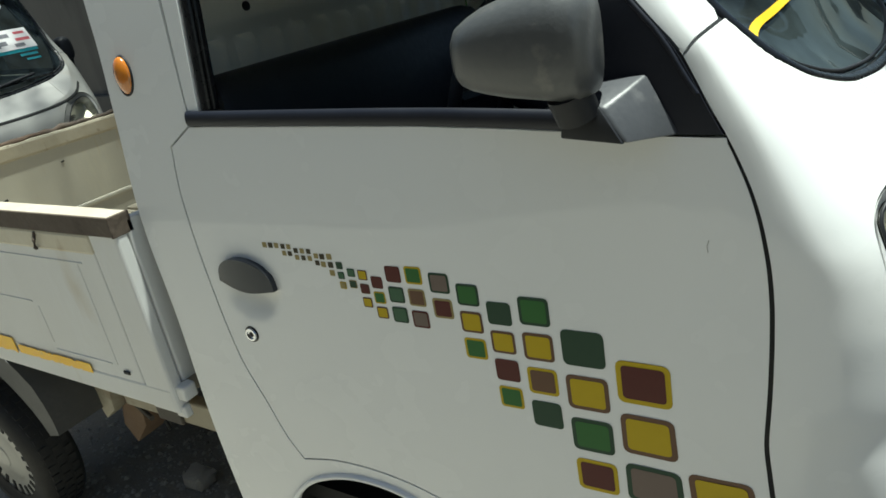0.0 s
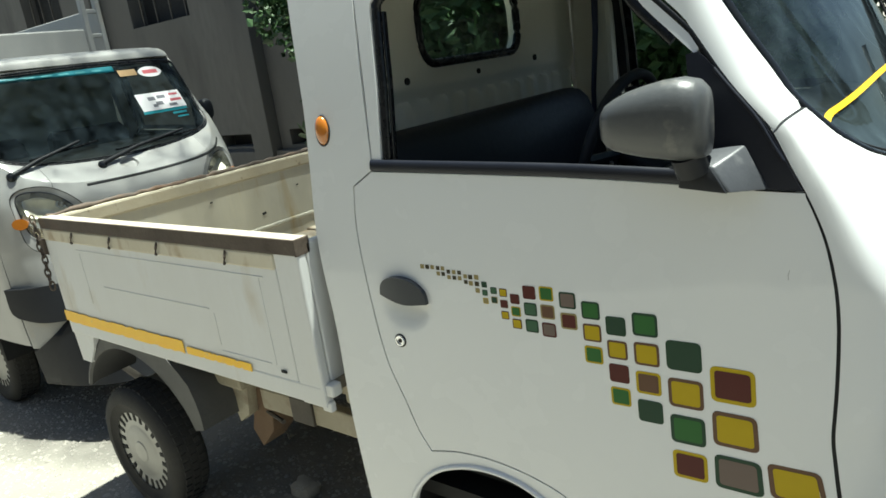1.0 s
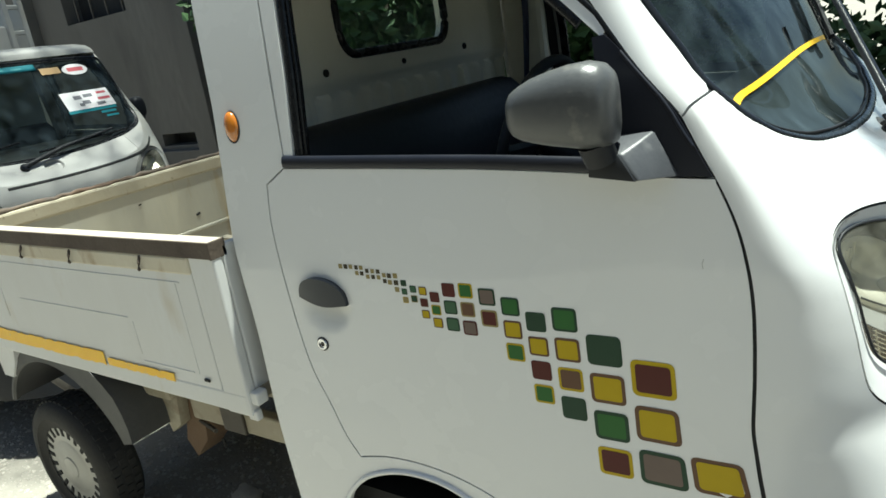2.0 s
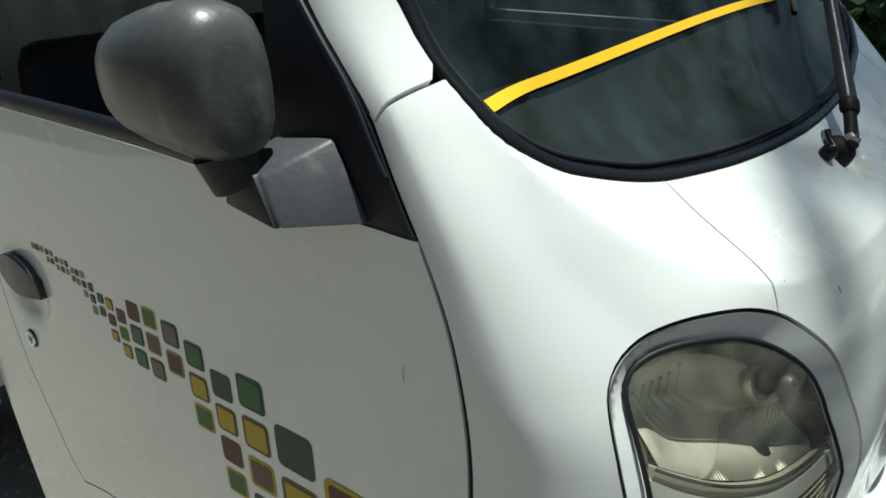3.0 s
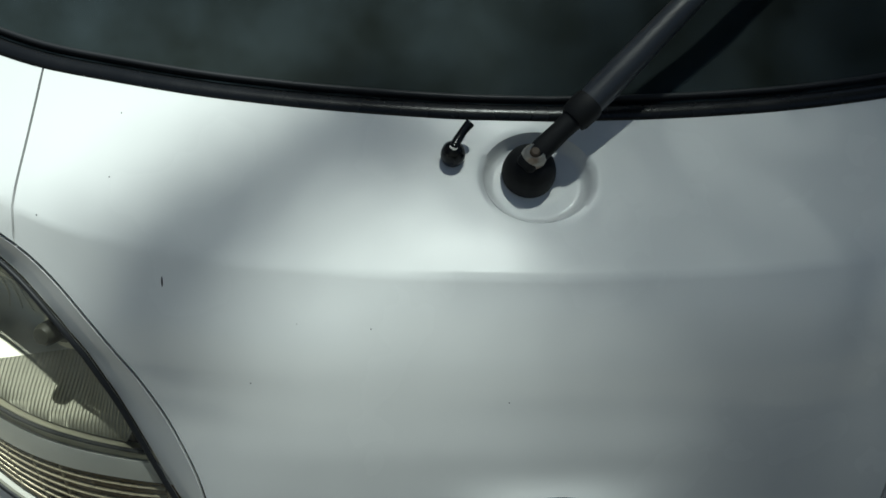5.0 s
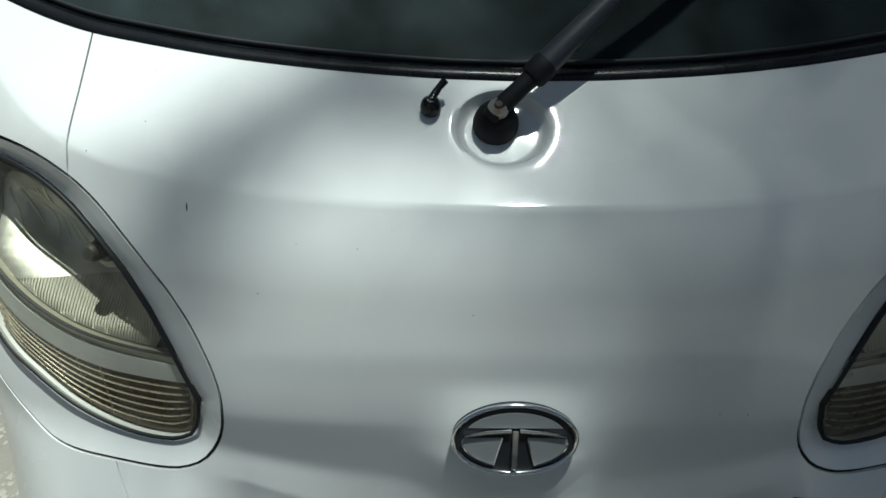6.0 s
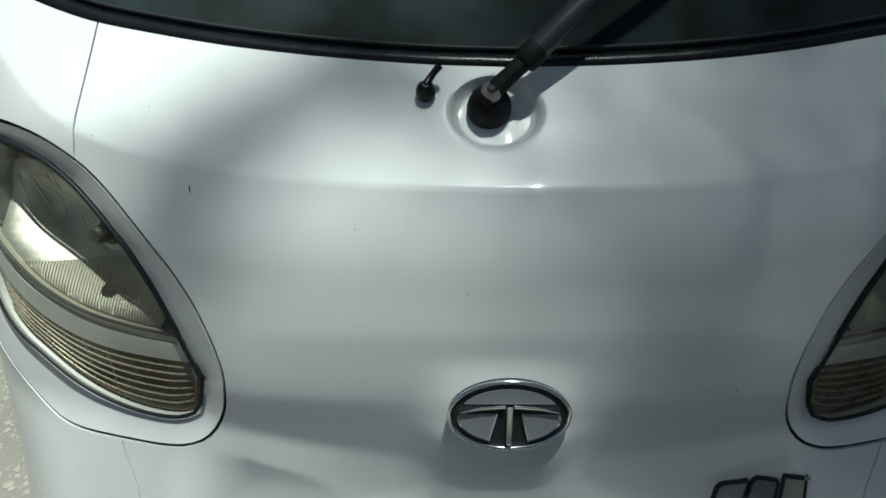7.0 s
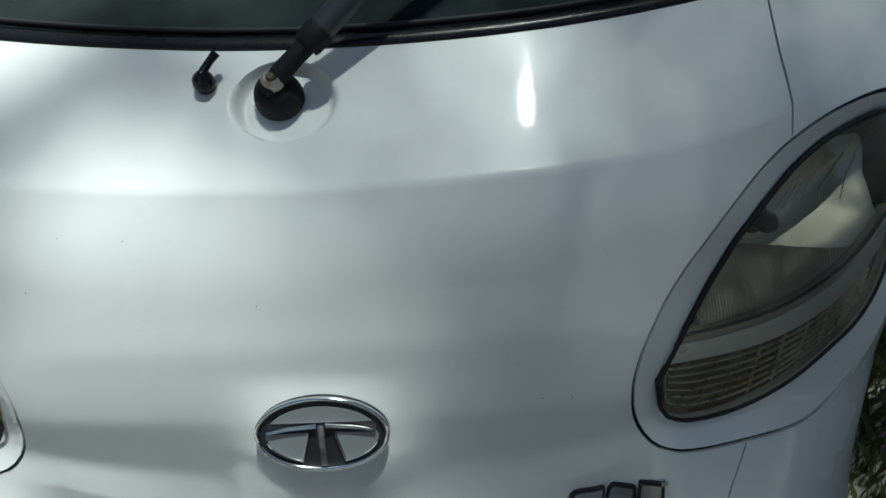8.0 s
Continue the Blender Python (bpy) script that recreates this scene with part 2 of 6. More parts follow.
def shoulder_at(h):
    """u of the upright edge where the front wing turns into the side."""
    return np.interp(h, [.85, 1.036, 1.116, 1.166, 1.20, 1.28, 1.34, 1.39, 1.45], [.722, .720, .722, .727, .735, .741, .747, .758, .775])


def shoulder(au, h):
    """Fullness of the front wing: a soft swelling of the side and the upright edge ahead of the door."""
    e = shoulder_at(h)
    soft = ease((h - 1.10) / .30) * (1 - ease((h - 1.45) / .2)) * ease((au - .62) / .13) * (1 - ease((au - .90) / .45))
    edge = smin(ease((au - e + .13) / .13), np.clip((.86 - au) / (.86 - e), 0, 1.2) ** 1.3, .035)
    tuck = .024 * ease((.98 - h) / .24) * ease((au - .46) / .20) * (1 - ease((au - .72) / .13))    # the wing draws in towards its foot
    return .0075 * soft - tuck + np.interp(h, [.9, 1.02, 1.12, 1.18, 1.22, 1.34, 1.42, 1.5], [.003, .004, .007, .011, .012, .014, .012, 0]) * np.maximum(edge, 0)


def skin(u, h):
    """The cab's outer skin: u runs round the plan from the middle of the nose (left side positive), h is the height."""
    u, h = np.asarray(u, float), np.asarray(h, float)
    z, au = h - DATUM, np.abs(u)
    ph = np.interp(au, ARC, _p)
    c, s = np.cos(ph), np.sin(ph)
    r = (c ** NN + s ** NN) ** (-1 / NN)
    cx = cxz(z)
    b = side(cx, z)
    zc = np.interp(r * s, *CREASE)
    low = np.interp(z, *PROF)
    nose = np.interp(np.minimum(z, zc), *PROF) + 1.25 * np.maximum(z - zc, 0)
    nose = -smin(-low, -nose, .0015)
    nose = nose + .008 * np.exp(-((r * s - .49) / .11) ** 2 - ((z - .83) / .06) ** 2) - .013 * np.exp(-((r * s - .64) / .13) ** 2 - ((z - .99) / .035) ** 2)
    q = r * s
    brow, ridge = brow_ridge(q)
    t = np.clip((brow - z) / np.maximum(brow - ridge, .02), 0, 3)
    foot = 1 + 1.5 * (1 - ease(q / .35))                     # the ledge under the brow dies away towards the middle
    nose = nose + .066 * np.maximum(brow - ridge, .02) * np.maximum(smin(t / .62, (foot - t) / (foot - .62), .12), 0) * np.clip((.54 - q) / .07, 0, 1) * (1 - .35 * np.exp(-(q / .17) ** 4))
    screen = smin(nose, .215 + .55 * (z - 1.05), .012)       # the same slope flares the corners low down
    g = nose + (screen - nose) * np.where(z > .95, 1, np.clip((q - .42) / .10, 0, 1))
    x, y = cx + (-g - cx) * r * c, b * r * s
    over = np.clip(z - zc, 0, .3)
    hood = (.0035 + .0033 * np.clip(1 - over / .035, 0, 1) ** 2 + .8 * (over - .053) ** 2) * np.clip((.22 - over) / .10, 0, 1)
    rim = .009 * np.clip(1 - over / .12, 0, 1)
    rim = rim + (hood - rim) * np.where(u > 0, np.clip((.55 - q) / .20, 0, 1), np.clip((.26 - q) / .16, 0, 1))    # the right half is a little fuller
    rim = rim + .0054 * np.exp(-((over - .037) / .036) ** 2 - ((u + .33) / .12) ** 2) * np.clip(over / .01, 0, 1)    # a soft swelling of the right wing
    lip = np.where(z > zc, rim, .009 * np.clip(1 - (zc - z) / .10, 0, 1)) * np.clip((.93 - q) / .05, 0, 1)
    pl = np.hypot(c ** (NN - 1), s ** (NN - 1))
    x, y = x + lip * c ** (NN - 1) / pl, y + lip * s ** (NN - 1) / pl
    past = np.maximum(au - CORNER, 0)
    xs = cx - past
    x, y = np.where(past > 0, xs, x), np.where(past > 0, side(xs, z), y)
    return np.stack([x, np.sign(u) * (y + shoulder(au, h)), h], -1)


def pressed_lines(both):
    """Rows of points just above and below the crease and the brow of the nose."""
    out = []
    for u in np.arange(-.70 if both else 0, .70, .008):
        p = float(np.interp(abs(u), ARC, _p))
        q = math.sin(p) * (math.cos(p) ** NN + math.sin(p) ** NN) ** (-1 / NN)
        out += [(u, DATUM + float(np.interp(q, *CREASE)) + e) for e in (-.0035, 0, .0035)]
        if q < .45:
            out += [(u, DATUM + brow_ridge(q)[0] + e) for e in (-.004, .003)] + [(u, DATUM + brow_ridge(q)[1] + e) for e in (-.004, 0, .004)]
    if both:                                             # rim of the wiper's dish
        out += [(-.018 + .0465 * k * math.cos(a), 1.2632 + .0245 * k * math.sin(a)) for k in (.62, .72, .80, .87, .94, 1.01, 1.08, 1.16, 1.26) for a in np.arange(72) / 72 * 2 * math.pi]
    return out


def skin_normal(u, h):
    e = 3e-3
    a, b = skin(np.add(u, e), h) - skin(np.subtract(u, e), h), skin(u, np.add(h, e)) - skin(u, np.subtract(h, e))
    n = np.cross(a, b)
    return n / np.maximum(np.linalg.norm(n, axis=-1, keepdims=True), 1e-9)


def on_skin(u, h, out=0.0):
    return skin(u, h) + skin_normal(u, h) * out


def at_x(x, h):
    """u of the side's point at x and height h."""
    return CORNER + float(cxz(h - DATUM)) - x


def curve(points, step=0.01, closed=False, sharp=()):
    """A smooth line through a few points; those numbered in sharp stay corners."""
    p = [np.array(q, float) for q in points]
    n = len(p)
    out = []
    for i in range(n if closed else n - 1):
        a, b = p[i], p[(i + 1) % n]
        d = np.linalg.norm(b - a)
        ta = (b - p[i - 1]) if (closed or i > 0) and i not in sharp else (b - a)
        tb = (p[(i + 2) % n] - a) if (closed or i + 2 < n) and (i + 1) % n not in sharp else (b - a)
        ta, tb = ta / max(np.linalg.norm(ta), 1e-9) * d, tb / max(np.linalg.norm(tb), 1e-9) * d
        k = max(1, int(round(d / step)))
        for t in np.arange(k) / k:
            out.append((2 * t ** 3 - 3 * t ** 2 + 1) * a + (t ** 3 - 2 * t ** 2 + t) * ta + (-2 * t ** 3 + 3 * t ** 2) * b + (t ** 3 - t ** 2) * tb)
    if not closed:
        out.append(p[-1])
    return np.array(out)


def inside(pts, poly):
    x, y = pts[:, 0], pts[:, 1]
    res = np.zeros(len(pts), bool)
    for (x0, y0), (x1, y1) in zip(poly, np.roll(poly, -1, 0)):
        c = (y0 > y) != (y1 > y)
        with np.errstate(divide="ignore", invalid="ignore"):
            res ^= c & (x < (x1 - x0) * (y - y0) / (y1 - y0) + x0)
    return res


def triangulated(outline, holes=(), grid=0.02, margin=0.45, rows=()):
    """Points and triangles that fill an outline with holes, on an even lattice."""
    from_loops = [np.array(outline)] + [np.array(h) for h in holes]
    lo, hi = from_loops[0].min(0), from_loops[0].max(0)
    gx, gy = np.meshgrid(np.arange(lo[0] + grid / 2, hi[0], grid), np.arange(lo[1] + grid / 2, hi[1], grid))
    pts = np.stack([gx.ravel(), gy.ravel()], 1)
    ok = inside(pts, from_loops[0])
    for h in from_loops[1:]:
        ok &= ~inside(pts, h)
    edge = np.concatenate(from_loops)
    pts = pts[ok]
    if len(pts):
        near = np.array([np.min(np.sum((edge - q) ** 2, 1)) for q in pts])
        pts = pts[near > (grid * margin) ** 2]
    if len(rows):                                        # closer points along the pressed lines
        rows = np.array(rows)
        ok = inside(rows, from_loops[0])
        for hole in from_loops[1:]:
            ok &= ~inside(rows, hole)
        rows = rows[ok]
        rows = rows[[np.min(np.sum((edge - q) ** 2, 1)) > .004 ** 2 for q in rows]]
        pts = pts[[np.min(np.sum((rows - q) ** 2, 1)) > (grid * .6) ** 2 for q in pts]]
        pts = np.concatenate([pts, rows])
    verts, edges, base = [], [], 0
    for lp in from_loops:
        verts += [Vector(q) for q in lp]
        edges += [(base + i, base + (i + 1) % len(lp)) for i in range(len(lp))]
        base += len(lp)
    verts += [Vector(q) for q in pts]
    from mathutils.geometry import delaunay_2d_cdt
    v, _, f, *_ = delaunay_2d_cdt(verts, edges, [], 0, 1e-5)
    v, f = np.array([tuple(q) for q in v]), np.array([tuple(t) for t in f if len(t) == 3])
    mid = v[f].mean(1)
    keep = inside(mid, from_loops[0])
    for h in from_loops[1:]:
        keep &= ~inside(mid, h)
    return v, f[keep], from_loops


# ---------- helpers for parts ----------
def mesh_object(name, verts, faces, mat, parent=None, label="", smooth=True, angle=None):
    me = bpy.data.meshes.new(name)
    me.from_pydata([tuple(v) for v in verts], [], [tuple(int(i) for i in f) for f in faces])
    me.materials.append(mat)
    me.validate()
    if smooth:
        me.polygons.foreach_set("use_smooth", [True] * len(me.polygons))
    if angle:
        me.set_sharp_from_angle(angle=radians(angle))
    ob = new(name, me)
    ob.parent = parent
    if label:
        tagged(ob, label)
    return ob


def part(name, bm, mat, parent=None, label="", smooth=False, angle=35):
    me = bpy.data.meshes.new(name)
    bmesh.ops.recalc_face_normals(bm, faces=bm.faces)
    bm.to_mesh(me)
    bm.free()
    me.materials.append(mat)
    if smooth:
        me.polygons.foreach_set("use_smooth", [True] * len(me.polygons))
        me.set_sharp_from_angle(angle=radians(angle))
    ob = new(name, me)
    ob.parent = parent
    if label:
        tagged(ob, label)
    return ob


def thing(name, label, category, at=(0, 0, 0), group="", kind=""):
    e = new(name)
    e.location = at
    e.empty_display_size = 0.1
    return tagged(e, label, category, group, kind)


def box(size, at=(0, 0, 0), bevel=0.0, rot=None, bm=None, seg=2, taper=None):
    """A box with rounded edges, added to bm."""
    own = bmesh.new()
    bmesh.ops.create_cube(own, size=1)
    for v in own.verts:
        v.co = Vector((v.co.x * size[0], v.co.y * size[1], v.co.z * size[2]))
        if taper and v.co.z > 0:
            v.co.x *= taper[0]
            v.co.y *= taper[1]
    if bevel:
        bmesh.ops.bevel(own, geom=own.edges[:], offset=bevel, segments=seg, profile=0.5, affect="EDGES")
    m = Matrix.Translation(at) @ (Euler([radians(a) for a in rot]).to_matrix().to_4x4() if rot else Matrix())
    own.transform(m)
    if bm is None:
        return own
    tmp = bpy.data.meshes.new("tmp")
    own.to_mesh(tmp)
    own.free()
    bm.from_mesh(tmp)
    bpy.data.meshes.remove(tmp)
    return bm


def lathe(profile, segs=40, axis="z", closed=False):
    """A turned shape from (radius, height) stations."""
    bm = bmesh.new()
    rings = []
    for r, h in profile:
        ring = []
        for i in range(segs):
            a = 2 * math.pi * i / segs
            p = (r * math.cos(a), r * math.sin(a), h)
            p = p if axis == "z" else (p[0], p[2], p[1]) if axis == "y" else (p[2], p[0], p[1])
            ring.append(bm.verts.new(p))
        rings.append(ring)
    pairs = list(zip(rings, rings[1:])) + ([(rings[-1], rings[0])] if closed else [])
    for a, b in pairs:
        for i in range(segs):
            j = (i + 1) % segs
            bm.faces.new((a[i], a[j], b[j], b[i]))
    bmesh.ops.remove_doubles(bm, verts=bm.verts, dist=1e-5)
    return bm


def tube(points, radius, mat, name, parent=None, label="", sides=8, flat=1.0, closed=False):
    """A round bar along a line; radius may be a list."""
    p = np.array(points, float)
    n = len(p)
    rad = np.full(n, radius) if np.isscalar(radius) else np.array(radius)
    verts, faces = [], []
    ref = np.array((0.0, 0.0, 1.0))
    for i in range(n):
        a, b = p[(i - 1) % n if closed else max(i - 1, 0)], p[(i + 1) % n if closed else min(i + 1, n - 1)]
        t = (b - a) / max(np.linalg.norm(b - a), 1e-9)
        s = np.cross(t, ref)
        s = np.cross(t, (1, 0, 0)) if np.linalg.norm(s) < 0.1 else s
        s /= np.linalg.norm(s)
        w = np.cross(s, t)
        for k in range(sides):
            an = 2 * math.pi * k / sides
            verts.append(p[i] + rad[i] * (s * math.cos(an) + w * math.sin(an) * flat))
    for i in range(n if closed else n - 1):
        j = (i + 1) % n
        for k in range(sides):
            m = (k + 1) % sides
            faces.append((i * sides + k, i * sides + m, j * sides + m, j * sides + k))
    if not closed:
        faces += [tuple(range(sides))[::-1], tuple((n - 1) * sides + k for k in range(sides))]
    return mesh_object(name, verts, faces, mat, parent, label, True, 50)


def panel(name, outline, mat, parent, label="", holes=(), sgn=-1, out=0.0, grid=0.018, lip=0.012, shape=None, rows=()):
    """A piece of the cab's skin inside an outline in (u, height), with turned-in edges. sgn: -1 right side, 1 left."""
    v, f, loops = triangulated(outline, holes, grid, rows=rows)
    u, h = v[:, 0] * sgn, v[:, 1]
    nrm = skin_normal(u, h)
    pos = skin(u, h) + nrm * out
    if shape is not None:
        pos = pos + nrm * shape(v)[:, None]
    verts, faces = list(pos), [tuple(t) if sgn > 0 else tuple(t[::-1]) for t in f]
    for lp in loops:
        idx = [int(np.argmin(np.sum((v - q) ** 2, 1))) for q in lp]
        base = len(verts)
        verts += [pos[i] - nrm[i] * lip for i in idx]
        k = len(idx)
        for i in range(k):
            j = (i + 1) % k
            faces.append((idx[i], base + i, base + j, idx[j]))
    return mesh_object(name, verts, faces, mat, parent, label, True, 55)


def seal(name, line, width, height, mat, parent, label="", sgn=-1, out=0.0, closed=False):
    """A rounded strip that lies on the skin along a line in (u, height)."""
    line = np.array(line)
    n = len(line)
    u, h = line[:, 0] * sgn, line[:, 1]
    pos, nrm = on_skin(u, h, out), skin_normal(u, h)
    verts, faces, k = [], [], 7
    for i in range(n):
        a, b = pos[(i - 1) % n if closed else max(i - 1, 0)], pos[(i + 1) % n if closed else min(i + 1, n - 1)]
        t = (b - a) / max(np.linalg.norm(b - a), 1e-9)
        s = np.cross(nrm[i], t)
        for q in range(k):
            an = math.pi * q / (k - 1)
            verts.append(pos[i] + s * (width / 2) * math.cos(an) + nrm[i] * (height * math.sin(an) ** 0.7))
    for i in range(n if closed else n - 1):
        j = (i + 1) % n
        for q in range(k - 1):
            faces.append((i * k + q, i * k + q + 1, j * k + q + 1, j * k + q))
        faces.append((i * k + k - 1, i * k, j * k, j * k + k - 1))
    if not closed:
        faces += [tuple(range(k)), tuple((n - 1) * k + q for q in range(k))]
    return mesh_object(name, verts, faces, mat, parent, label, True, 60)


# ---------- outlines of the cab's panels, in (u, height), for one side ----------
SEAM = [(.4600, 1.3265), (.4570, 1.303), (.4535, 1.279), (.4515, 1.256), (.4515, 1.239), (.453, 1.223)]
SCREEN_LOW = [(0, 1.2945), (.10, 1.2965), (.20, 1.301), (.30, 1.3085), (.38, 1.317), (.459, 1.3275), (.51, 1.338), (.565, 1.353), (.60, 1.3645), (.632, 1.3815), (.656, 1.402), (.673, 1.430), (.686, 1.460)]
SCREEN_UP = [(.70, 1.51), (.725, 1.57), (.75, 1.65), (.765, 1.72), (.74, 1.765), (.6, 1.782), (0, 1.795)]
RING_O = [(.453, 1.223), (.429, 1.2075), (.405, 1.187), (.381, 1.162), (.3565, 1.130), (.3365, 1.0975), (.3215, 1.067), (.3105, 1.037), (.305, 1.002), (.312, .956), (.332, .922), (.365, .909), (.440, .907),
          (.524, .908), (.579, .930), (.615, .953), (.638, .980), (.648, 1.01), (.6565, 1.07), (.6625, 1.14), (.6575, 1.196), (.641, 1.2215), (.613, 1.2365), (.575, 1.2438), (.532, 1.2438), (.490, 1.2375)]
RING_I = [(.535, 1.2225), (.497, 1.2135), (.460, 1.195), (.428, 1.168), (.396, 1.128), (.369, 1.078), (.345, 1.024), (.334, .996), (.341, .958), (.350, .944), (.372, .937), (.411, .937), (.452, .944),
          (.498, .960), (.548, .986), (.590, 1.005), (.618, 1.03), (.632, 1.07), (.6385, 1.12), (.641, 1.17), (.6365, 1.203), (.617, 1.2195), (.580, 1.2255)]
PILLAR_OUT = [(.8185, 1.4165), (.901, 1.51), (.969, 1.633), (1.03, 1.74)]
DOOR_FRONT = [(.792, 1.3275), (.787, 1.30), (.784, 1.27), (.7845, 1.24), (.788, 1.20), (.7925, 1.15), (.797, 1.08), (.801, 1.0), (.806, .907), (.811, .83), (.818, .60), (.818, .47)]
DOOR_REAR = [(1.725, 1.367), (1.784, 1.332), (1.789, 1.238), (1.771, 1.077), (1.740, .912), (1.70, .817), (1.67, .742), (1.639, .694)]
DOOR_LOW = [(1.639, .694), (1.615, .700), (1.552, .712), (1.46, .714), (1.362, .699), (1.28, .668), (1.20, .60), (1.16, .53), (1.15, .47)]
BELT_LINE = [(1.725, 1.367), (1.247, 1.351), (1.04, 1.340), (.90, 1.3315), (.792, 1.3275)]
ARCH = [(1.735, .45), (1.728, .52), (1.700, .575), (1.64, .637), (1.56, .674), (1.48, .686), (1.40, .676), (1.33, .642), (1.28, .59), (1.25, .52), (1.24, .45)]


def shrunk(line, d, closed=True):
    """The outline moved inward by d, to leave a gap at the joint."""
    p = np.array(line)
    a, b = np.roll(p, 1, 0), np.roll(p, -1, 0)
    t = b - a
    t /= np.maximum(np.linalg.norm(t, axis=1, keepdims=True), 1e-9)
    n = np.stack([-t[:, 1], t[:, 0]], 1)
    area = np.sum(p[:, 0] * b[:, 1] - b[:, 0] * p[:, 1])
    return p + n * d * (1 if area > 0 else -1)


def between(line, a, b):
    """The run of a closed curve from the point nearest a to the point nearest b."""
    line = np.array(line)
    i, j = (int(np.argmin(np.sum((line - np.array(q)) ** 2, 1))) for q in (a, b))
    return line[i:j + 1] if i <= j else np.concatenate([line[i:], line[:j + 1]])


ring_o, ring_i = curve(RING_O, 0.012, True, sharp=(12,)), curve(RING_I, 0.012, True, sharp=(7, 9))
screen_low = curve(SCREEN_LOW, 0.012)
seam_line, door_front = curve(SEAM, 0.006), curve(DOOR_FRONT, 0.010)


def nose_outline(gap):
    """The front panel, both halves, from the screen down to the bumper."""
    right = np.concatenate([screen_low[screen_low[:, 0] < .452] + (0, .006), [(.4605, 1.3355)], seam_line, between(ring_o, (.453, 1.223), (.440, .907))[1:], curve([(.439, .903), (.429, .880), (.418, .856), (.41, .78)], .01)])
    left = right[::-1] * (-1, 1)
    return shrunk(np.concatenate([right, left[:-1]]), gap)


def boot_dish(v):
    """The pressed dish round the wiper spindle, and the swelling that carries the badge."""
    y, z = v[:, 0], v[:, 1] - DATUM
    d = np.hypot((y + .018) / .0465, (v[:, 1] - 1.2632) / .0245)
    dish = np.clip((1.10 - d) / .20, 0, 1)
    dish = -.014 * dish * dish * (3 - 2 * dish)
    up = np.clip((.772 - z) / .093, 0, 1) ** 1.25
    dn = np.clip((z - .45) / .21, 0, 1)
    dn = dn * dn * (3 - 2 * dn)
    return dish + .024 * up * dn * np.exp(-(np.abs(y) / .083) ** 3.5)


def lamp(truck, sgn, label):
    """Headlamp: painted bezel, clear lens, reflector bowl, dark frame, silver strip and ribbed indicator."""
    fine_o, fine_i = curve(RING_O, .0015, True, sharp=(12,)), curve(RING_I, .0015, True, sharp=(7, 9))

    def dished(v):                                       # the bezel slopes in towards the lens
        a, b = (np.sqrt(np.min(np.sum((v[:, None] - np.array(q)[None]) ** 2, 2), 1)) for q in (fine_o, fine_i))
        return .005 - .014 * a / np.maximum(a + b, 1e-6)
    bez = panel("headlamp", shrunk(ring_o, .0028), PAINT if truck.location.x > -1 else PAINT_DIMMED, truck, label, [ring_i], sgn, -.005, .006, .02, dished)

    edge = [(.352, 1.0435), (.364, 1.0445), (.418, 1.050), (.478, 1.060), (.535, 1.0785), (.566, 1.091), (.60, 1.108), (.633, 1.128)]
    low = [(.3405, 1.0115), (.395, 1.0135), (.45, 1.017), (.505, 1.027), (.563, 1.046), (.60, 1.065), (.6275, 1.085)]
    up_line, low_line = curve(edge, .010), curve(low, .010)
    us = np.linspace(0, 1, 30)
    along = lambda q: np.stack([np.interp(us, np.linspace(0, 1, len(q)), np.array(q)[:, k]) for k in (0, 1)], 1)
    mid_line = along(up_line) * .66 + along(low_line) * .34
    inner = shrunk(ring_i, .0015)
    upper = np.concatenate([up_line, between(inner, (.634, 1.13), (.352, 1.044))[1:-1]])
    lower = np.concatenate([low_line[::-1], between(inner, (.339, 1.010), (.6275, 1.085))[1:-1]])
    away = lambda v, line: np.sqrt(np.min(np.sum((v[:, None] - np.array(line)[None]) ** 2, 2), 1))
    over = lambda q: np.interp(q[:, 0], up_line[:, 0], up_line[:, 1])
    wall = shrunk(upper, .0165)[len(up_line):]           # mouth of the bowl: the wall leaves the strip's edge free
    wall = wall[wall[:, 1] > over(wall) + .004]
    sill = up_line[(up_line[:, 0] > wall[-1][0] + .004) & (up_line[:, 0] < wall[0][0] - .004)] + (0, .0012)
    core = np.concatenate([sill, wall])
    dense = lambda q: np.concatenate([q[:-1] + (q[1:] - q[:-1]) * t for t in (0, .25, .5, .75)] + [q[-1:]])
    rim_line, wall_line, sill_line = dense(upper[len(up_line) - 1:]), dense(wall), dense(sill)

    def bowl(v):                                         # depth of the reflector
        v = np.atleast_2d(v)
        return -.045 + .020 * (1 - ease(away(v, sill_line) / .045)) - .040 * ease(away(v, wall_line) / .050) * ease((v[:, 1] - over(v)) / .06)
    panel("lamp_frame", shrunk(upper, .0005), LAMP_DARK, bez, "olive-grey ribbed lamp wall", [core], sgn, 0, .006, .004, lambda v: -.011 - 2.0 * np.minimum(away(v, rim_line), .0170))
    panel("reflector", core, REFLECTOR, bez, "aged silver reflector bowl", (), sgn, 0, .007, .004, bowl)
    line = lambda q: 1.104 + .10 * (.50 - q[:, 0])       # the lower part of the bowl is fluted
    low_core = core[core[:, 1] < line(core)]
    cut = int(np.argmax(np.linalg.norm(np.diff(np.vstack([low_core, low_core[:1]]), axis=0), axis=1)))
    low_core = np.roll(low_core, -cut - 1, 0)
    shut = np.linspace(low_core[-1], low_core[0], 16)[1:-1]
    fluted = shrunk(np.concatenate([low_core, shut]), .0012)
    panel("fluted_glass", fluted, FLUTED, bez, "fluted olive lamp glass", (), sgn, .0016, .007, .001, bowl)
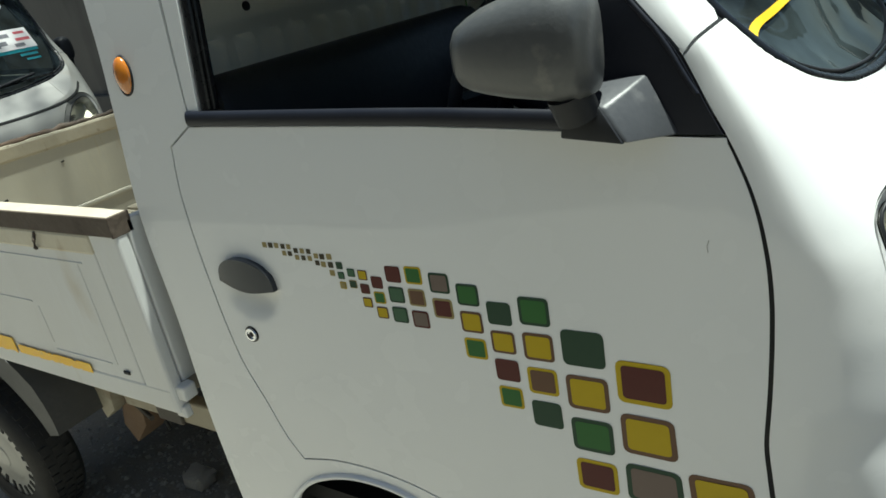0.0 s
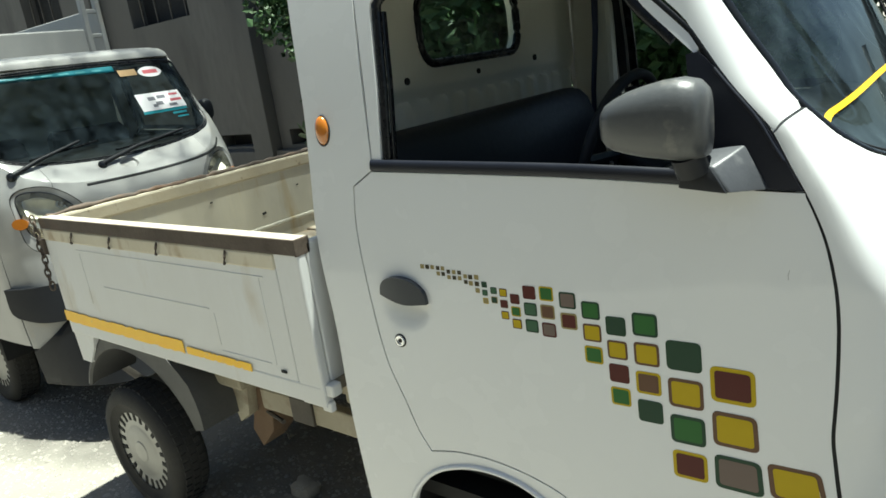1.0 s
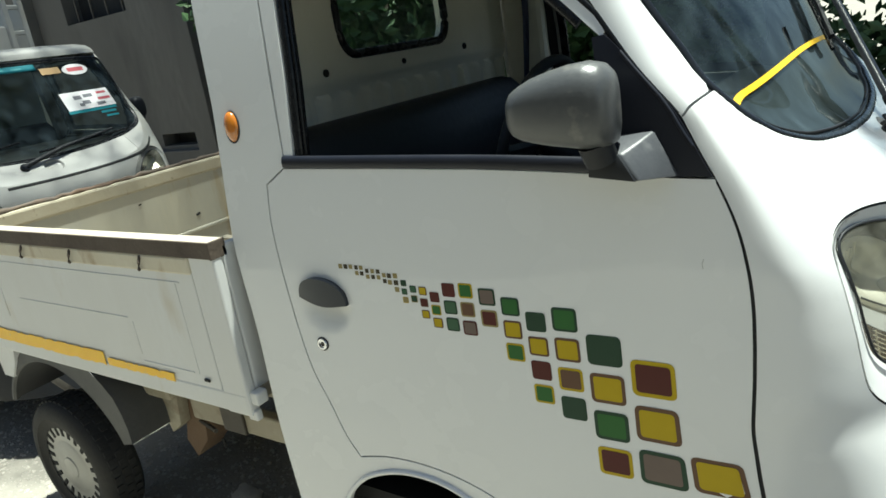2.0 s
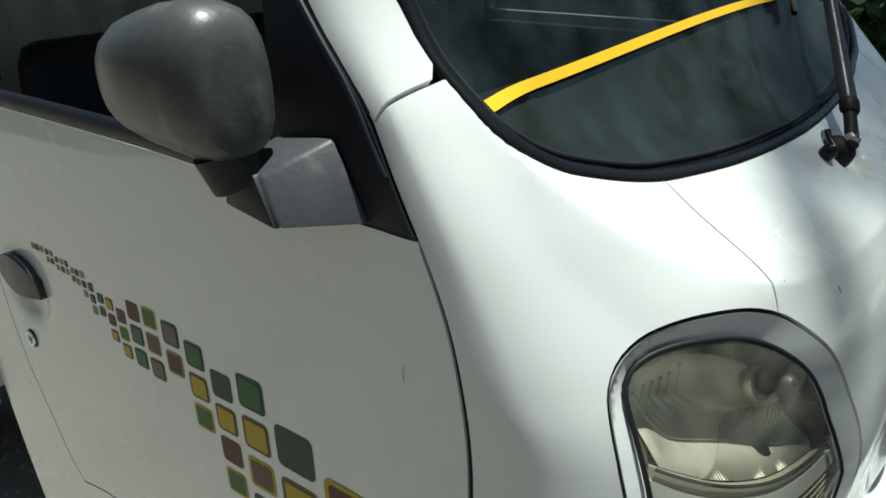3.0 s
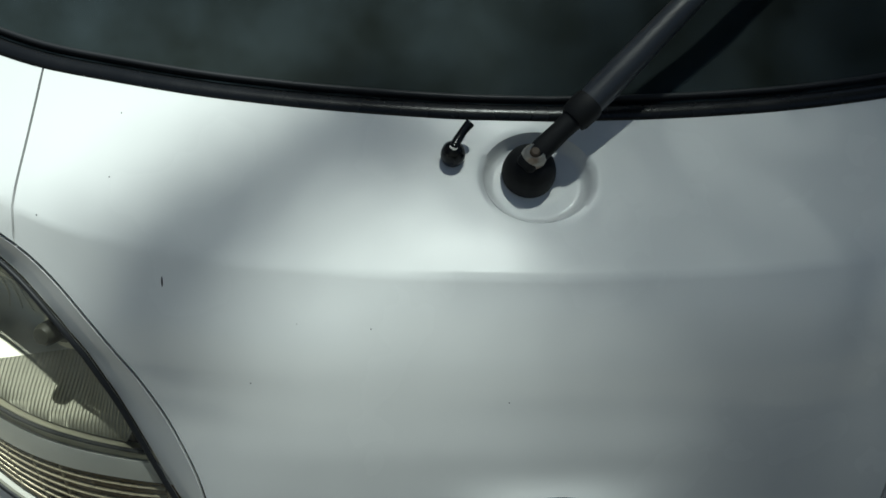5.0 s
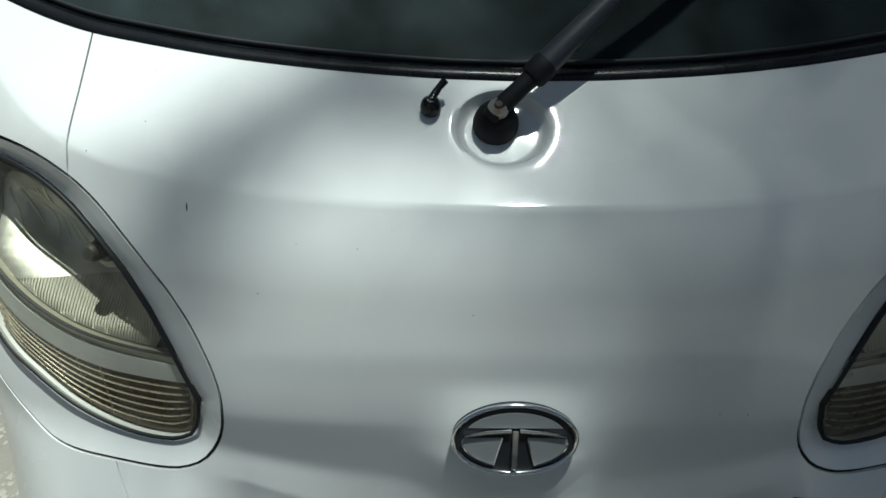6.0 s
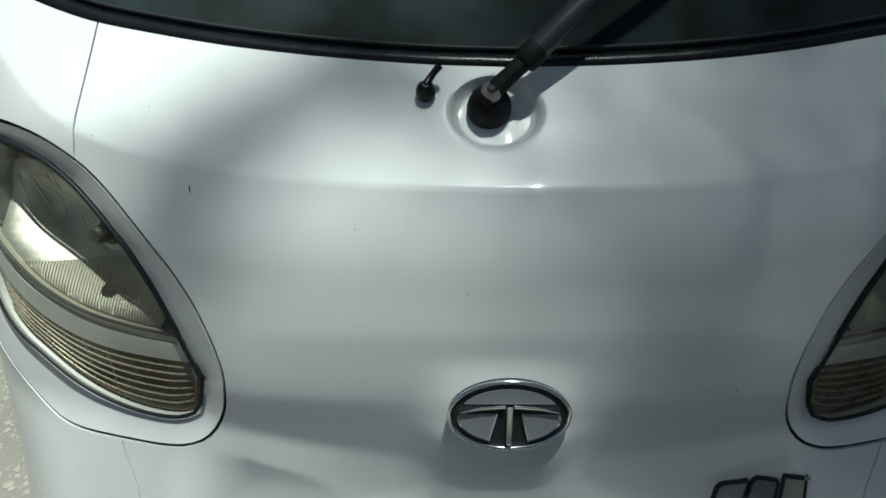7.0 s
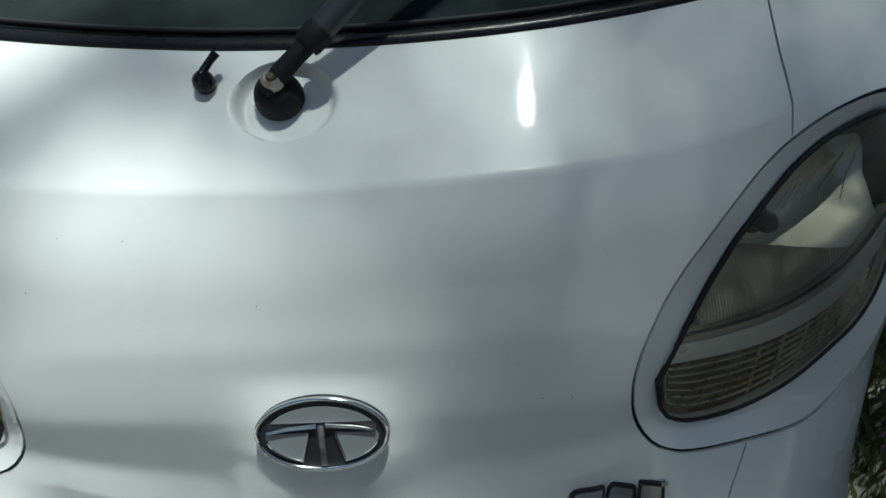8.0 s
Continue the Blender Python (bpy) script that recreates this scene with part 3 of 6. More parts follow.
    panel("upper_strip", np.concatenate([mid_line, up_line[::-1]]), STRIP_OLIVE, bez, "olive inner strip", (), sgn, -.019, .012, .008)
    panel("lamp_strip", np.concatenate([along(low_line), mid_line[::-1]]), LAMP_STRIP, bez, "pale silver strip", (), sgn, -.0165, .012, .008)
    seal("strip_edge", up_line[1:-1], .0032, .003, BLACK, bez, "dark edge over the strip", sgn, -.017)
    panel("indicator", shrunk(lower, .0005), INDICATOR, bez, "smoky ribbed indicator", (), sgn, -.020, .010, .008)
    foot = between(inner, (.345, .952), (.6275, 1.085))
    bottom = lambda x: float(np.interp(x, foot[:, 0], foot[:, 1]))
    for k in range(6):                                   # ribs of the indicator
        t = (k + .9) / 7.0
        pts = [(x, h - t * (h - bottom(x))) for x, h in low_line if .349 < x < .612]
        seal("indicator_rib", pts, .0017, .003, RIB, bez, "", sgn, -.020)
    seal("indicator_end", [(.3495, 1.006), (.3475, .985), (.351, .960), (.357, .953)], .0022, .003, RIB, bez, "", sgn, -.020)
    for k in range(6):                                   # cells of the indicator, towards the wing
        x = .455 + .030 * k
        hi = float(np.interp(x, low_line[:, 0], low_line[:, 1]))
        seal("indicator_cell", [(x, hi - .003), (x - .006, bottom(x - .006) + .004)], .0018, .003, RIB, bez, "", sgn, -.020)
    q = between(shrunk(fine_i, .003), (.628, 1.19), (.372, 1.080))
    for k in range(86):                                  # ribs of the lamp wall
        i = int((k + .5) / 86 * (len(q) - 1))
        d = np.array((.50, 1.10)) - q[i]
        d = d / np.linalg.norm(d)
        a, b = (on_skin(p[0] * sgn, p[1], o) for p, o in ((q[i], -.0145), (q[i] + d * .013, -.040)))
        tube([tuple(a), tuple(b)], .0011, LAMP_DARK, "wall_rib", bez, "", 4)
    seal("lens_gasket", shrunk(ring_i, .0012), .0048, .003, BLACK, bez, "black lens gasket", sgn, -.010, True)
    n = Vector(skin_normal(.444 * sgn, 1.150))
    at = Matrix.Translation(on_skin(.444 * sgn, 1.150, float(bowl((.444, 1.150))[0]) + .002)) @ n.to_track_quat("Z", "Y").to_matrix().to_4x4()
    for name, prof, mat, lab in (("bulb", [(0, .036), (.007, .035), (.010, .030), (.010, .012), (.015, .009), (.015, 0)], LAMP_DARK, "dark bulb shield"),
                                 ("bulb_collar", [(.015, .004), (.022, .004), (.024, .001), (.024, -.004)], REFLECTOR, "silver bulb collar")):
        bm = lathe(prof, 18, "z")
        bm.transform(at)
        part(name, bm, mat, bez, lab, True)
    for k in range(7):                                   # bright facets in the bowl's outer corner
        t = np.linspace(0, 1, 7)
        uh = np.stack([.615 - .011 * k - (.012 + .0035 * k) * t ** 2 - .010 * t, 1.186 + .0020 * k - (.052 + .002 * k) * t], 1)
        tube([tuple(p) for p in on_skin(uh[:, 0] * sgn, uh[:, 1], 0) + skin_normal(uh[:, 0] * sgn, uh[:, 1]) * (bowl(uh) + .0005)[:, None]], list(.0020 - .0013 * t), REFLECTOR, "reflector_facet", bez, "", 5)
    lens = panel("lens", shrunk(ring_i, .001), CLEAR, bez, "dusty clear lens", (), sgn, -.009, .014, .004)
    lens.visible_shadow = False
    return bez


def lofted(name, rings, mat, parent, label, angle=40, bevel=0.0):
    """A closed shape through rings of equal count."""
    k = len(rings[0])
    bm = bmesh.new()
    vs = [[bm.verts.new(p) for p in r] for r in rings]
    for a, b in zip(vs, vs[1:]):
        for j in range(k):
            bm.faces.new((a[j], a[(j + 1) % k], b[(j + 1) % k], b[j]))
    bm.faces.new(vs[0][::-1])
    bm.faces.new(vs[-1])
    bmesh.ops.recalc_face_normals(bm, faces=bm.faces)
    if bevel:
        bmesh.ops.bevel(bm, geom=bm.edges[:], offset=bevel, segments=2, profile=.5, affect="EDGES")
    return part(name, bm, mat, parent, label, True, angle)


def mirror(truck, sgn):
    """Wing mirror folded back along the window: rounded shell, glass, angled foot."""
    rings = []
    for x, sy, sz, cy, cz in ((-.600, .007, .018, .746, 1.446), (-.598, .014, .028, .746, 1.446), (-.590, .022, .040, .745, 1.447), (-.575, .028, .049, .744, 1.448),
                              (-.555, .033, .057, .743, 1.450), (-.53, .037, .064, .741, 1.451), (-.50, .039, .070, .738, 1.452), (-.470, .039, .074, .736, 1.451), (-.448, .036, .070, .734, 1.449), (-.437, .029, .060, .733, 1.446), (-.433, .016, .043, .732, 1.444)):
        ring = []
        for j in range(24):
            a = 2 * math.pi * j / 24
            c, q = math.cos(a), math.sin(a)
            e = (abs(c) ** 2.8 + abs(q) ** 2.8) ** (-1 / 2.8)
            ring.append((x, (cy + 1.12 * sy * e * c) * sgn, cz + .003 + .86 * sz * e * q))
        rings.append(ring)
    mine = GREY if truck.location.x > -1 else BLACK
    shell = lofted("wing_mirror", rings, mine, truck, "grey plastic wing mirror, folded back" if mine is GREY else "black plastic wing mirror")
    part("mirror_glass", box((.11, .004, .08), (-.52, .703 * sgn, 1.453), .0015, (0, 0, 4 * sgn)), CHROME, shell, "mirror glass")
    wall = lambda x, h: float(side(x, h - DATUM))
    low = [(-.364, .674, 1.331), (-.405, .738, 1.340), (-.480, .730, 1.346), (-.49, wall(-.49, 1.345) - .004, 1.346)]
    top = [(-.399, .675, 1.403), (-.432, .731, 1.378), (-.476, .724, 1.388), (-.482, wall(-.48, 1.39) - .004, 1.394)]
    lofted("mirror_foot", [[(x, y * sgn, z) for x, y, z in r] for r in (low, top)], SLATE, shell, "angled slate mirror foot", 30, .004)
    # black slab stands in for the shade on the foot's outer side
    lofted("foot_side", [[(x, y * sgn, z) for x, y, z in r] for r in (((-.409, .7405, 1.339), (-.486, .733, 1.345), (-.488, .70, 1.345), (-.409, .70, 1.339)), ((-.436, .7345, 1.380), (-.480, .728, 1.390), (-.482, .70, 1.390), (-.436, .70, 1.380)))], BLACK, shell, "black slab for the shaded side of the mirror foot", 30, .003)
    tube([(-.462, .728 * sgn, 1.37), (-.468, .738 * sgn, 1.40)], .026, BLACK, "mirror_pivot", shell, "black pivot boot", 16)
    return shell


def decals(door):
    """Rows of rounded squares, growing from the handle to the front of the door."""
    pal = {"g": (0.035, 0.13, 0.03), "d": (0.022, 0.055, 0.03), "y": (0.47, 0.34, 0.006), "m": (0.085, 0.018, 0.014), "b": (0.13, 0.07, 0.04),
           "o": (0.30, 0.24, 0.10), "k": (0.05, 0.04, 0.02), "e": (0.16, 0.12, 0.10), "q": (0.055, 0.12, 0.065)}
    mats = {k: material("decal_" + n, pal[k], 0.4, spec=0.2, scale=60, amount=0.25) for k, n in zip("gdymbokeq", ("green", "dark_green", "yellow", "maroon", "brown", "olive", "black", "grey_brown", "sage"))}
    edge = {"g": "y", "d": "d", "y": "b", "m": "m", "b": "y", "e": "d", "q": "q", "o": "o", "k": "k"}
    # u of the rear edge, width, top, fill and edge colours from the top down
    big = [(1.608, .0105, 1.161, "oo"), (1.594, .0105, 1.161, "kk"), (1.580, .0100, 1.161, "oo"), (1.565, .0095, 1.160, "kkoo"), (1.552, .0095, 1.160, "ookk"),
           (1.537, .0095, 1.154, "kkoo"), (1.523, .0095, 1.154, "ookk"), (1.509, .0095, 1.154, "kkoo"), (1.494, .0095, 1.147, "ookk"), (1.482, .0105, 1.147, "kkoo"),
           (1.467, .0110, 1.148, "ookkoo"), (1.450, .0135, 1.135, "ddqdoy"), (1.429, .0155, 1.125, "qddo"), (1.408, .0185, 1.124, "ybmbyb"), (1.383, .022, 1.115, "mmgyyb"),
           (1.353, .029, 1.135, "mmqdqd"), (1.316, .031, 1.137, "gyboem"), (1.273, .035, 1.130, "edmo"), (1.227, .037, 1.116, "gdybgy"), (1.179, .039, 1.092, "ddybmmgy"),
           (1.128, .047, 1.105, "gdybbydd"), (1.067, .062, 1.061, "ddybgdmy"), (.991, .073, 1.024, "myybed"), (.904, .073, .862, "ybed")]
    for u0, w, top, cols in big:
        hgt = w * .90 if w > .05 else w * .94
        pitch = hgt * (1.275 if w > .02 else 1.38)
        for k in range(len(cols) // 2):
            h1 = top - k * pitch
            for inset, c, out in ((0, cols[2 * k + 1], .0006), (w * .10, cols[2 * k], .0010)):
                if inset and cols[2 * k + 1] == cols[2 * k]:
                    continue
                r = max(w * .14 - inset * .6, .0006)
                a0, a1, b0, b1 = u0 - w + inset, u0 - inset, h1 - hgt + inset, h1 - inset
                pts = []
                for cx, cy, s in ((a1 - r, b1 - r, 0), (a0 + r, b1 - r, 90), (a0 + r, b0 + r, 180), (a1 - r, b0 + r, 270)):
                    pts += [(cx + r * math.cos(radians(s + t)), cy + r * math.sin(radians(s + t))) for t in (0, 30, 60, 90)]
                # squares lean a little, as they follow the door's front edge
                pts = np.array(pts)
                pts[:, 0] -= (h1 - pts[:, 1] + k * pitch) * .035
                pos = on_skin(-pts[:, 0], pts[:, 1], out)
                n = len(pts)
                verts = [*pos, pos.mean(0)]
                mesh_object("decal_square", verts, [(i, (i + 1) % n, n)[::-1] for i in range(n)], mats[c], door, "", True)


def upright(*stations):
    """A straight upright on the cab's side through (x, height) stations."""
    hs = np.linspace(stations[0][1], stations[-1][1], 18)
    xs = np.interp(hs, [q[1] for q in stations], [q[0] for q in stations])
    return np.array([(at_x(float(a), float(b)), float(b)) for a, b in zip(xs, hs)])


def door_panel(truck, sgn, main):
    low = [q for q in curve(DOOR_LOW, .015)]
    front = door_front[door_front[:, 1] > .47] + (.0018, 0)
    rear = curve(DOOR_REAR, .015, sharp=(0, 1, 7))
    belt = curve(BELT_LINE, .02)[::-1]
    outline = np.concatenate([belt[:-1], rear[:-1], low, [(1.0, .47)], front[::-1][:-1]])

    def cup(v):                                          # the finger recess of the handle
        d = np.hypot((v[:, 0] - 1.660) / .066, (v[:, 1] - 1.062) / .050)
        return -.014 * np.clip(1 - d ** 2, 0, 1) ** .7
    door = panel("door", shrunk(outline, .0028), PAINT if main else PAINT_DIMMED, truck, "white front door with a wound-down window", (), sgn, 0, .016, .02, cup if main else None)
    # belt moulding
    line = curve([(1.722, 1.379), (1.247, 1.363), (1.04, 1.352), (.99, 1.348)], .02)
    seal("belt_moulding", line, .026, .006, SAIL, door, "black belt moulding", sgn, .001)
    # window frame: rear upright, top and front bar
    fr = np.concatenate([upright((-1.187, 1.391), (-1.193, 1.55), (-1.205, 1.735))[:-1], curve([(at_x(-1.205, 1.735), 1.735), (at_x(-1.16, 1.775), 1.777), (at_x(-.62, 1.775), 1.777), (1.02, 1.70), (.982, 1.633), (.945, 1.555), (.961, 1.543)], .02, sharp=(1, 2))])
    fi = np.concatenate([curve([(.975, 1.568), (1.012, 1.65), (at_x(-.615, 1.735), 1.745), (at_x(-1.13, 1.74), 1.742), (at_x(-1.163, 1.725), 1.72)], .02, sharp=(2, 3)), upright((-1.162, 1.391), (-1.158, 1.55), (-1.163, 1.72))[::-1][1:]])
    around = np.concatenate([fr, fi])
    panel("window_frame", around, PAINT if main else PAINT_DIMMED, door, "white window frame", (), sgn, 0, .03, .03)
    panel("frame_lining", around, SEAT, door, "dark frame lining", (), sgn, -.034, .03, .004)
    ch = np.concatenate([upright((-1.150, 1.391), (-1.147, 1.55), (-1.152, 1.715))[:-1], curve([(at_x(-1.152, 1.715), 1.715), (at_x(-1.125, 1.735), 1.735), (at_x(-.625, 1.735), 1.737), (1.024, 1.652), (.986, 1.570)], .02, sharp=(2,))])
    seal("window_channel", ch, .022, .010, RUBBER, door, "black window channel", sgn, -.012)
    seal("window_lip", upright((-1.133, 1.391), (-1.130, 1.55), (-1.136, 1.70)), .008, .012, RUBBER, door, "", sgn, -.02)
    # black corner piece that carries the mirror
    tri = [(.827, 1.4165), (.803, 1.350), (.796, 1.3295), (.90, 1.3325), (1.03, 1.342), (1.04, 1.372), (1.01, 1.45), (.975, 1.545), (.955, 1.547), (.905, 1.508)]
    panel("corner_piece", curve(tri, .012, True, sharp=(2, 4, 7, 8)), SAIL, door, "blue-black mirror corner piece", (), sgn, .003, .02, .015)
    seal("corner_ridge", curve([(.816, 1.375), (.862, 1.45), (.925, 1.520)], .015), .006, .003, SAIL, door, "", sgn, .003)
    # inner skin of the door
    panel("door_lining", shrunk(outline, .02), SEAT, door, "dark door lining", (), sgn, -.055, .05, .02)
    if main:
        flap = []
        for k in range(13):
            a = math.pi * k / 12
            flap.append((1.663 + .0665 * math.cos(a), 1.076 + .052 * math.sin(a) ** .8 + .006 * math.cos(a)))
        flap = np.concatenate([curve(flap, .008), curve([(1.597, 1.070), (1.66, 1.066), (1.73, 1.082)], .01)[1:-1]])
        panel("door_handle", flap, GREY_HANDLE, door, "slate grey flap handle over a cup", (), sgn, .006, .009, .016,
              lambda v: .010 * np.clip(1 - ((v[:, 0] - 1.663) / .08) ** 2, 0, 1))
        pos, n = on_skin(1.690 * sgn, .971, .0), Vector(skin_normal(1.690 * sgn, .971))
        m = Matrix.Translation(pos) @ n.to_track_quat("Z", "Y").to_matrix().to_4x4()
        ring = lathe([(.0, .002), (.0085, .002), (.0092, .005), (.0125, .005), (.0135, .003), (.0135, -.004)], 28)
        ring.transform(m)
        lock = part("door_lock", ring, CHROME, door, "chrome key lock", True)
        rim = lathe([(.0130, .0022), (.0158, .0022), (.0166, .001), (.0166, -.003)], 28)
        rim.transform(m)
        part("lock_gasket", rim, RUBBER, lock, "", True)
        slot = box((.0022, .008, .002), (0, 0, .0025))
        slot.transform(m)
        part("key_slot", slot, DARK, lock)
        dark = lathe([(.0, .0026), (.0055, .0026), (.0055, .001)], 20)
        dark.transform(m)
        part("lock_core", dark, STEEL, lock)
        decals(door)
        # small scratch
        pts = [(.857, 1.2035), (.861, 1.1955), (.861, 1.1875)]
        seal("scratch_mark", pts, .0009, .0003, PAINT_DIMMED, door, "", sgn, .0002)
    return door


def build_cab(truck, main=True):
    """The whole cab of one mini truck, nose at x = 0."""
    paint = PAINT if main else PAINT_DIMMED
    nose = panel("front_panel", nose_outline(.0011), paint, truck, "white front panel with a soft crease", (), 1, 0, .010, .015, boot_dish, pressed_lines(True))
    for sgn in (-1, 1):
        joint = curve([(.689, 1.4465), (.747, 1.437), (.785, 1.4285), (.8185, 1.4165)], .012)
        low = between(ring_o, (.440, .907), (.453, 1.223))
        fender = np.concatenate([[(.4605, 1.3355)], screen_low[screen_low[:, 0] > .468][:-2] + (-.003, .005), joint, [(.806, 1.375)], door_front, [(.62, .47), (.43, .47), (.41, .775)], curve([(.41, .79), (.418, .856), (.429, .880), (.439, .902)], .01), low[:-1], seam_line[::-1][:-1]])
        panel("fender", shrunk(fender, .0011), paint, truck, "white front wing", (), sgn, 0, .010, .015, None, pressed_lines(False))
        lamp(truck, sgn, "clear headlamp in a white bezel")
        up = curve([SCREEN_LOW[-1]] + SCREEN_UP[:4], .02)
        po = curve(PILLAR_OUT, .02)
        pillar = np.concatenate([up, [(.80, 1.765), (.90, 1.80), (1.06, 1.80)], po[::-1], joint[::-1][:-1] + (0, .0015)])
        panel("windscreen_pillar", shrunk(pillar, .001), paint, truck, "white windscreen pillar", (), sgn, 0, .02, .02)
        panel("pillar_trim", shrunk(pillar, .006), SEAT, truck, "dark pillar trim", (), sgn, -.030, .03, .004)
        seal("door_gap_seal", curve([(.831, 1.4215), (.911, 1.511), (.980, 1.632), (1.04, 1.735)], .02), .012, .004, RUBBER, truck, "black door seal", sgn, -.003)
        # rear corner of the cab with the wheel arch
        rear = [(at_x(float(np.interp(h, [1.37, 1.5, 1.6, 1.69, 1.8], [-1.391, -1.391, -1.40, -1.409, -1.418])), h), h) for h in (1.80, 1.74, 1.68, 1.62, 1.56, 1.51, 1.47, 1.44, 1.41, 1.37)] + [(1.925, 1.192), (1.900, .978), (1.892, .75), (1.875, .50), (1.868, .43)]
        dr = curve(DOOR_REAR + DOOR_LOW[1:], .015, sharp=(1, 7))
        arch = curve(ARCH, .015)
        b = np.concatenate([upright((-1.19, 1.395), (-1.199, 1.55), (-1.209, 1.74), (-1.21, 1.80))[::-1], dr, arch[::-1], curve(rear, .03)[::-1][:-1]])
        panel("cab_side", shrunk(b, .0012), paint, truck, "white cab side with wheel arch", (), sgn, 0, .02, .03)
        seal("arch_lip", arch, .012, .008, PAINT, truck, "", sgn, 0)
        # cantrail over the door
        top = [(1.04, 1.785), (at_x(-.8, 1.785), 1.785), (at_x(-1.21, 1.785), 1.785), (at_x(-1.21, 1.80), 1.803), (at_x(-.8, 1.80), 1.803), (1.06, 1.803)]
        panel("cantrail", top, paint, truck, "", (), sgn, 0, .03, .03)
        door_panel(truck, sgn, main and sgn < 0)
        if sgn < 0 or not main:
            mirror(truck, sgn)
        # side repeater on the cab's corner
        if main and sgn < 0:
            bm = bmesh.new()
            bmesh.ops.create_uvsphere(bm, u_segments=20, v_segments=12, radius=1)
            bm.transform(Matrix.Translation(on_skin(-at_x(-1.333, 1.461), 1.461, .001)) @ Matrix.Diagonal((.0215, .013, .034, 1)))
            rep = part("side_repeater", bm, AMBER, truck, "amber side repeater", True)
            cen, loop = np.array((-1.333, 1.461)), []
            for t in np.arange(28) / 28 * 2 * math.pi:
                loop.append(tuple(on_skin(-at_x(cen[0] + .0215 * math.cos(t), cen[1] + .034 * math.sin(t)), cen[1] + .034 * math.sin(t), .001)))
            tube(loop, .0022, BLACK, "repeater_rim", rep, "dark rim", 6, 1, True)
    # screen, its rubber, the black lower band, the yellow tape
    half = curve(SCREEN_LOW + SCREEN_UP, .010)
    full = np.concatenate([half, (half[::-1] * (-1, 1))[1:-1]])
    glass = panel("windscreen", shrunk(full, .013), SCREEN, truck, "curved dusty windscreen", (), 1, -.004, .03, .004)
    glass.visible_shadow = False
    seal("screen_rubber", shrunk(full, .0062), .0165, .006, RUBBER, truck, "black windscreen rubber", 1, -.003, True)
    seal("screen_lip", shrunk(full, .0165), .006, .005, BLACK, truck, "black inner lip", 1, -.004, True)
    if main:
        lowh = [tuple(q) for q in half if q[1] < 1.4185]
        over = [(a, 1.4555 - .063 * a * a) for a in np.linspace(.645, -.645, 44)]
        band = np.array(lowh + over + [(-a, b) for a, b in lowh[::-1][:-1]])
        panel("screen_band", shrunk(band, .010), BAND, truck, "dark band along the foot of the screen", (), 1, -.008, .03, .002)
        panel("screen_tape", np.concatenate([[(a, 1.4435 - .063 * a * a) for a in np.linspace(-.650, .650, 70)], [(a, 1.4530 - .063 * a * a) for a in np.linspace(.654, -.654, 70)]]), YELLOW, truck, "yellow tape across the screen", (), 1, -.002, .03, .001)
    # roof
    us = np.linspace(-at_x(-1.40, 1.80), at_x(-1.40, 1.80), 61)
    rim = skin(us, np.full(61, 1.80))
    verts, faces = [], []
    cen = np.array((-.98, 0, 0))
    lev = ((1.0, 1.80), (.985, 1.825), (.95, 1.845), (.88, 1.858), (.7, 1.868), (.4, 1.874), (.0, 1.876))
    for k, h in lev:
        for q in rim:
            verts.append((cen[0] + (q[0] - cen[0]) * k, q[1] * k, h))
    m = len(rim)
    for a in range(len(lev) - 1):
        for i in range(m - 1):
            faces.append((a * m + i, a * m + i + 1, (a + 1) * m + i + 1, (a + 1) * m + i))
        faces.append((a * m + m - 1, a * m, (a + 1) * m, (a + 1) * m + m - 1))
    mesh_object("roof", verts, faces, paint, truck, "white cab roof", True, 60)
    # dark inner shell behind the joints
    s = np.concatenate([[(a, 1.275) for a in np.linspace(0, .66, 14)], [(.80, 1.29), (.83, 1.30)], [(.83, .5), (0, .5)]])
    for sgn in (-1, 1):
        panel("inner_shell", s, DARK, truck, "", [shrunk(ring_o, -.004)], sgn, -.017, .05, .004)
        panel("lamp_bucket", shrunk(ring_o, -.02), DARK, truck, "", (), sgn, -.095, .05, .004)
        seal("jamb", curve(DOOR_REAR, .02), .03, .002, DARK, truck, "", sgn, -.022)
    for sgn in (-1, 1):
        seal("joint_filler", ring_o, .010, .001, DARK, truck, "", sgn, -.0065, True)
        seal("joint_filler", seam_line, .010, .001, DARK, truck, "", sgn, -.0045)
        seal("joint_filler", door_front, .014, .001, DARK, truck, "", sgn, -.0045)
        seal("joint_filler", curve([(.439, .903), (.429, .880), (.418, .856), (.41, .78)], .01), .010, .001, DARK, truck, "", sgn, -.0045)
    # bumper below the front panel
    bp = [(-.80, .46), (-.80, .30), (0, .28), (.80, .30), (.80, .46), (.42, .77), (0, .77), (-.42, .77)]
    panel("bumper", curve(bp, .04, True, sharp=(0, 1, 3, 4, 5, 7)), PAINT if main else BLACK, truck, "", (), 1, .004 if main else .02, .04, .03)
    return nose


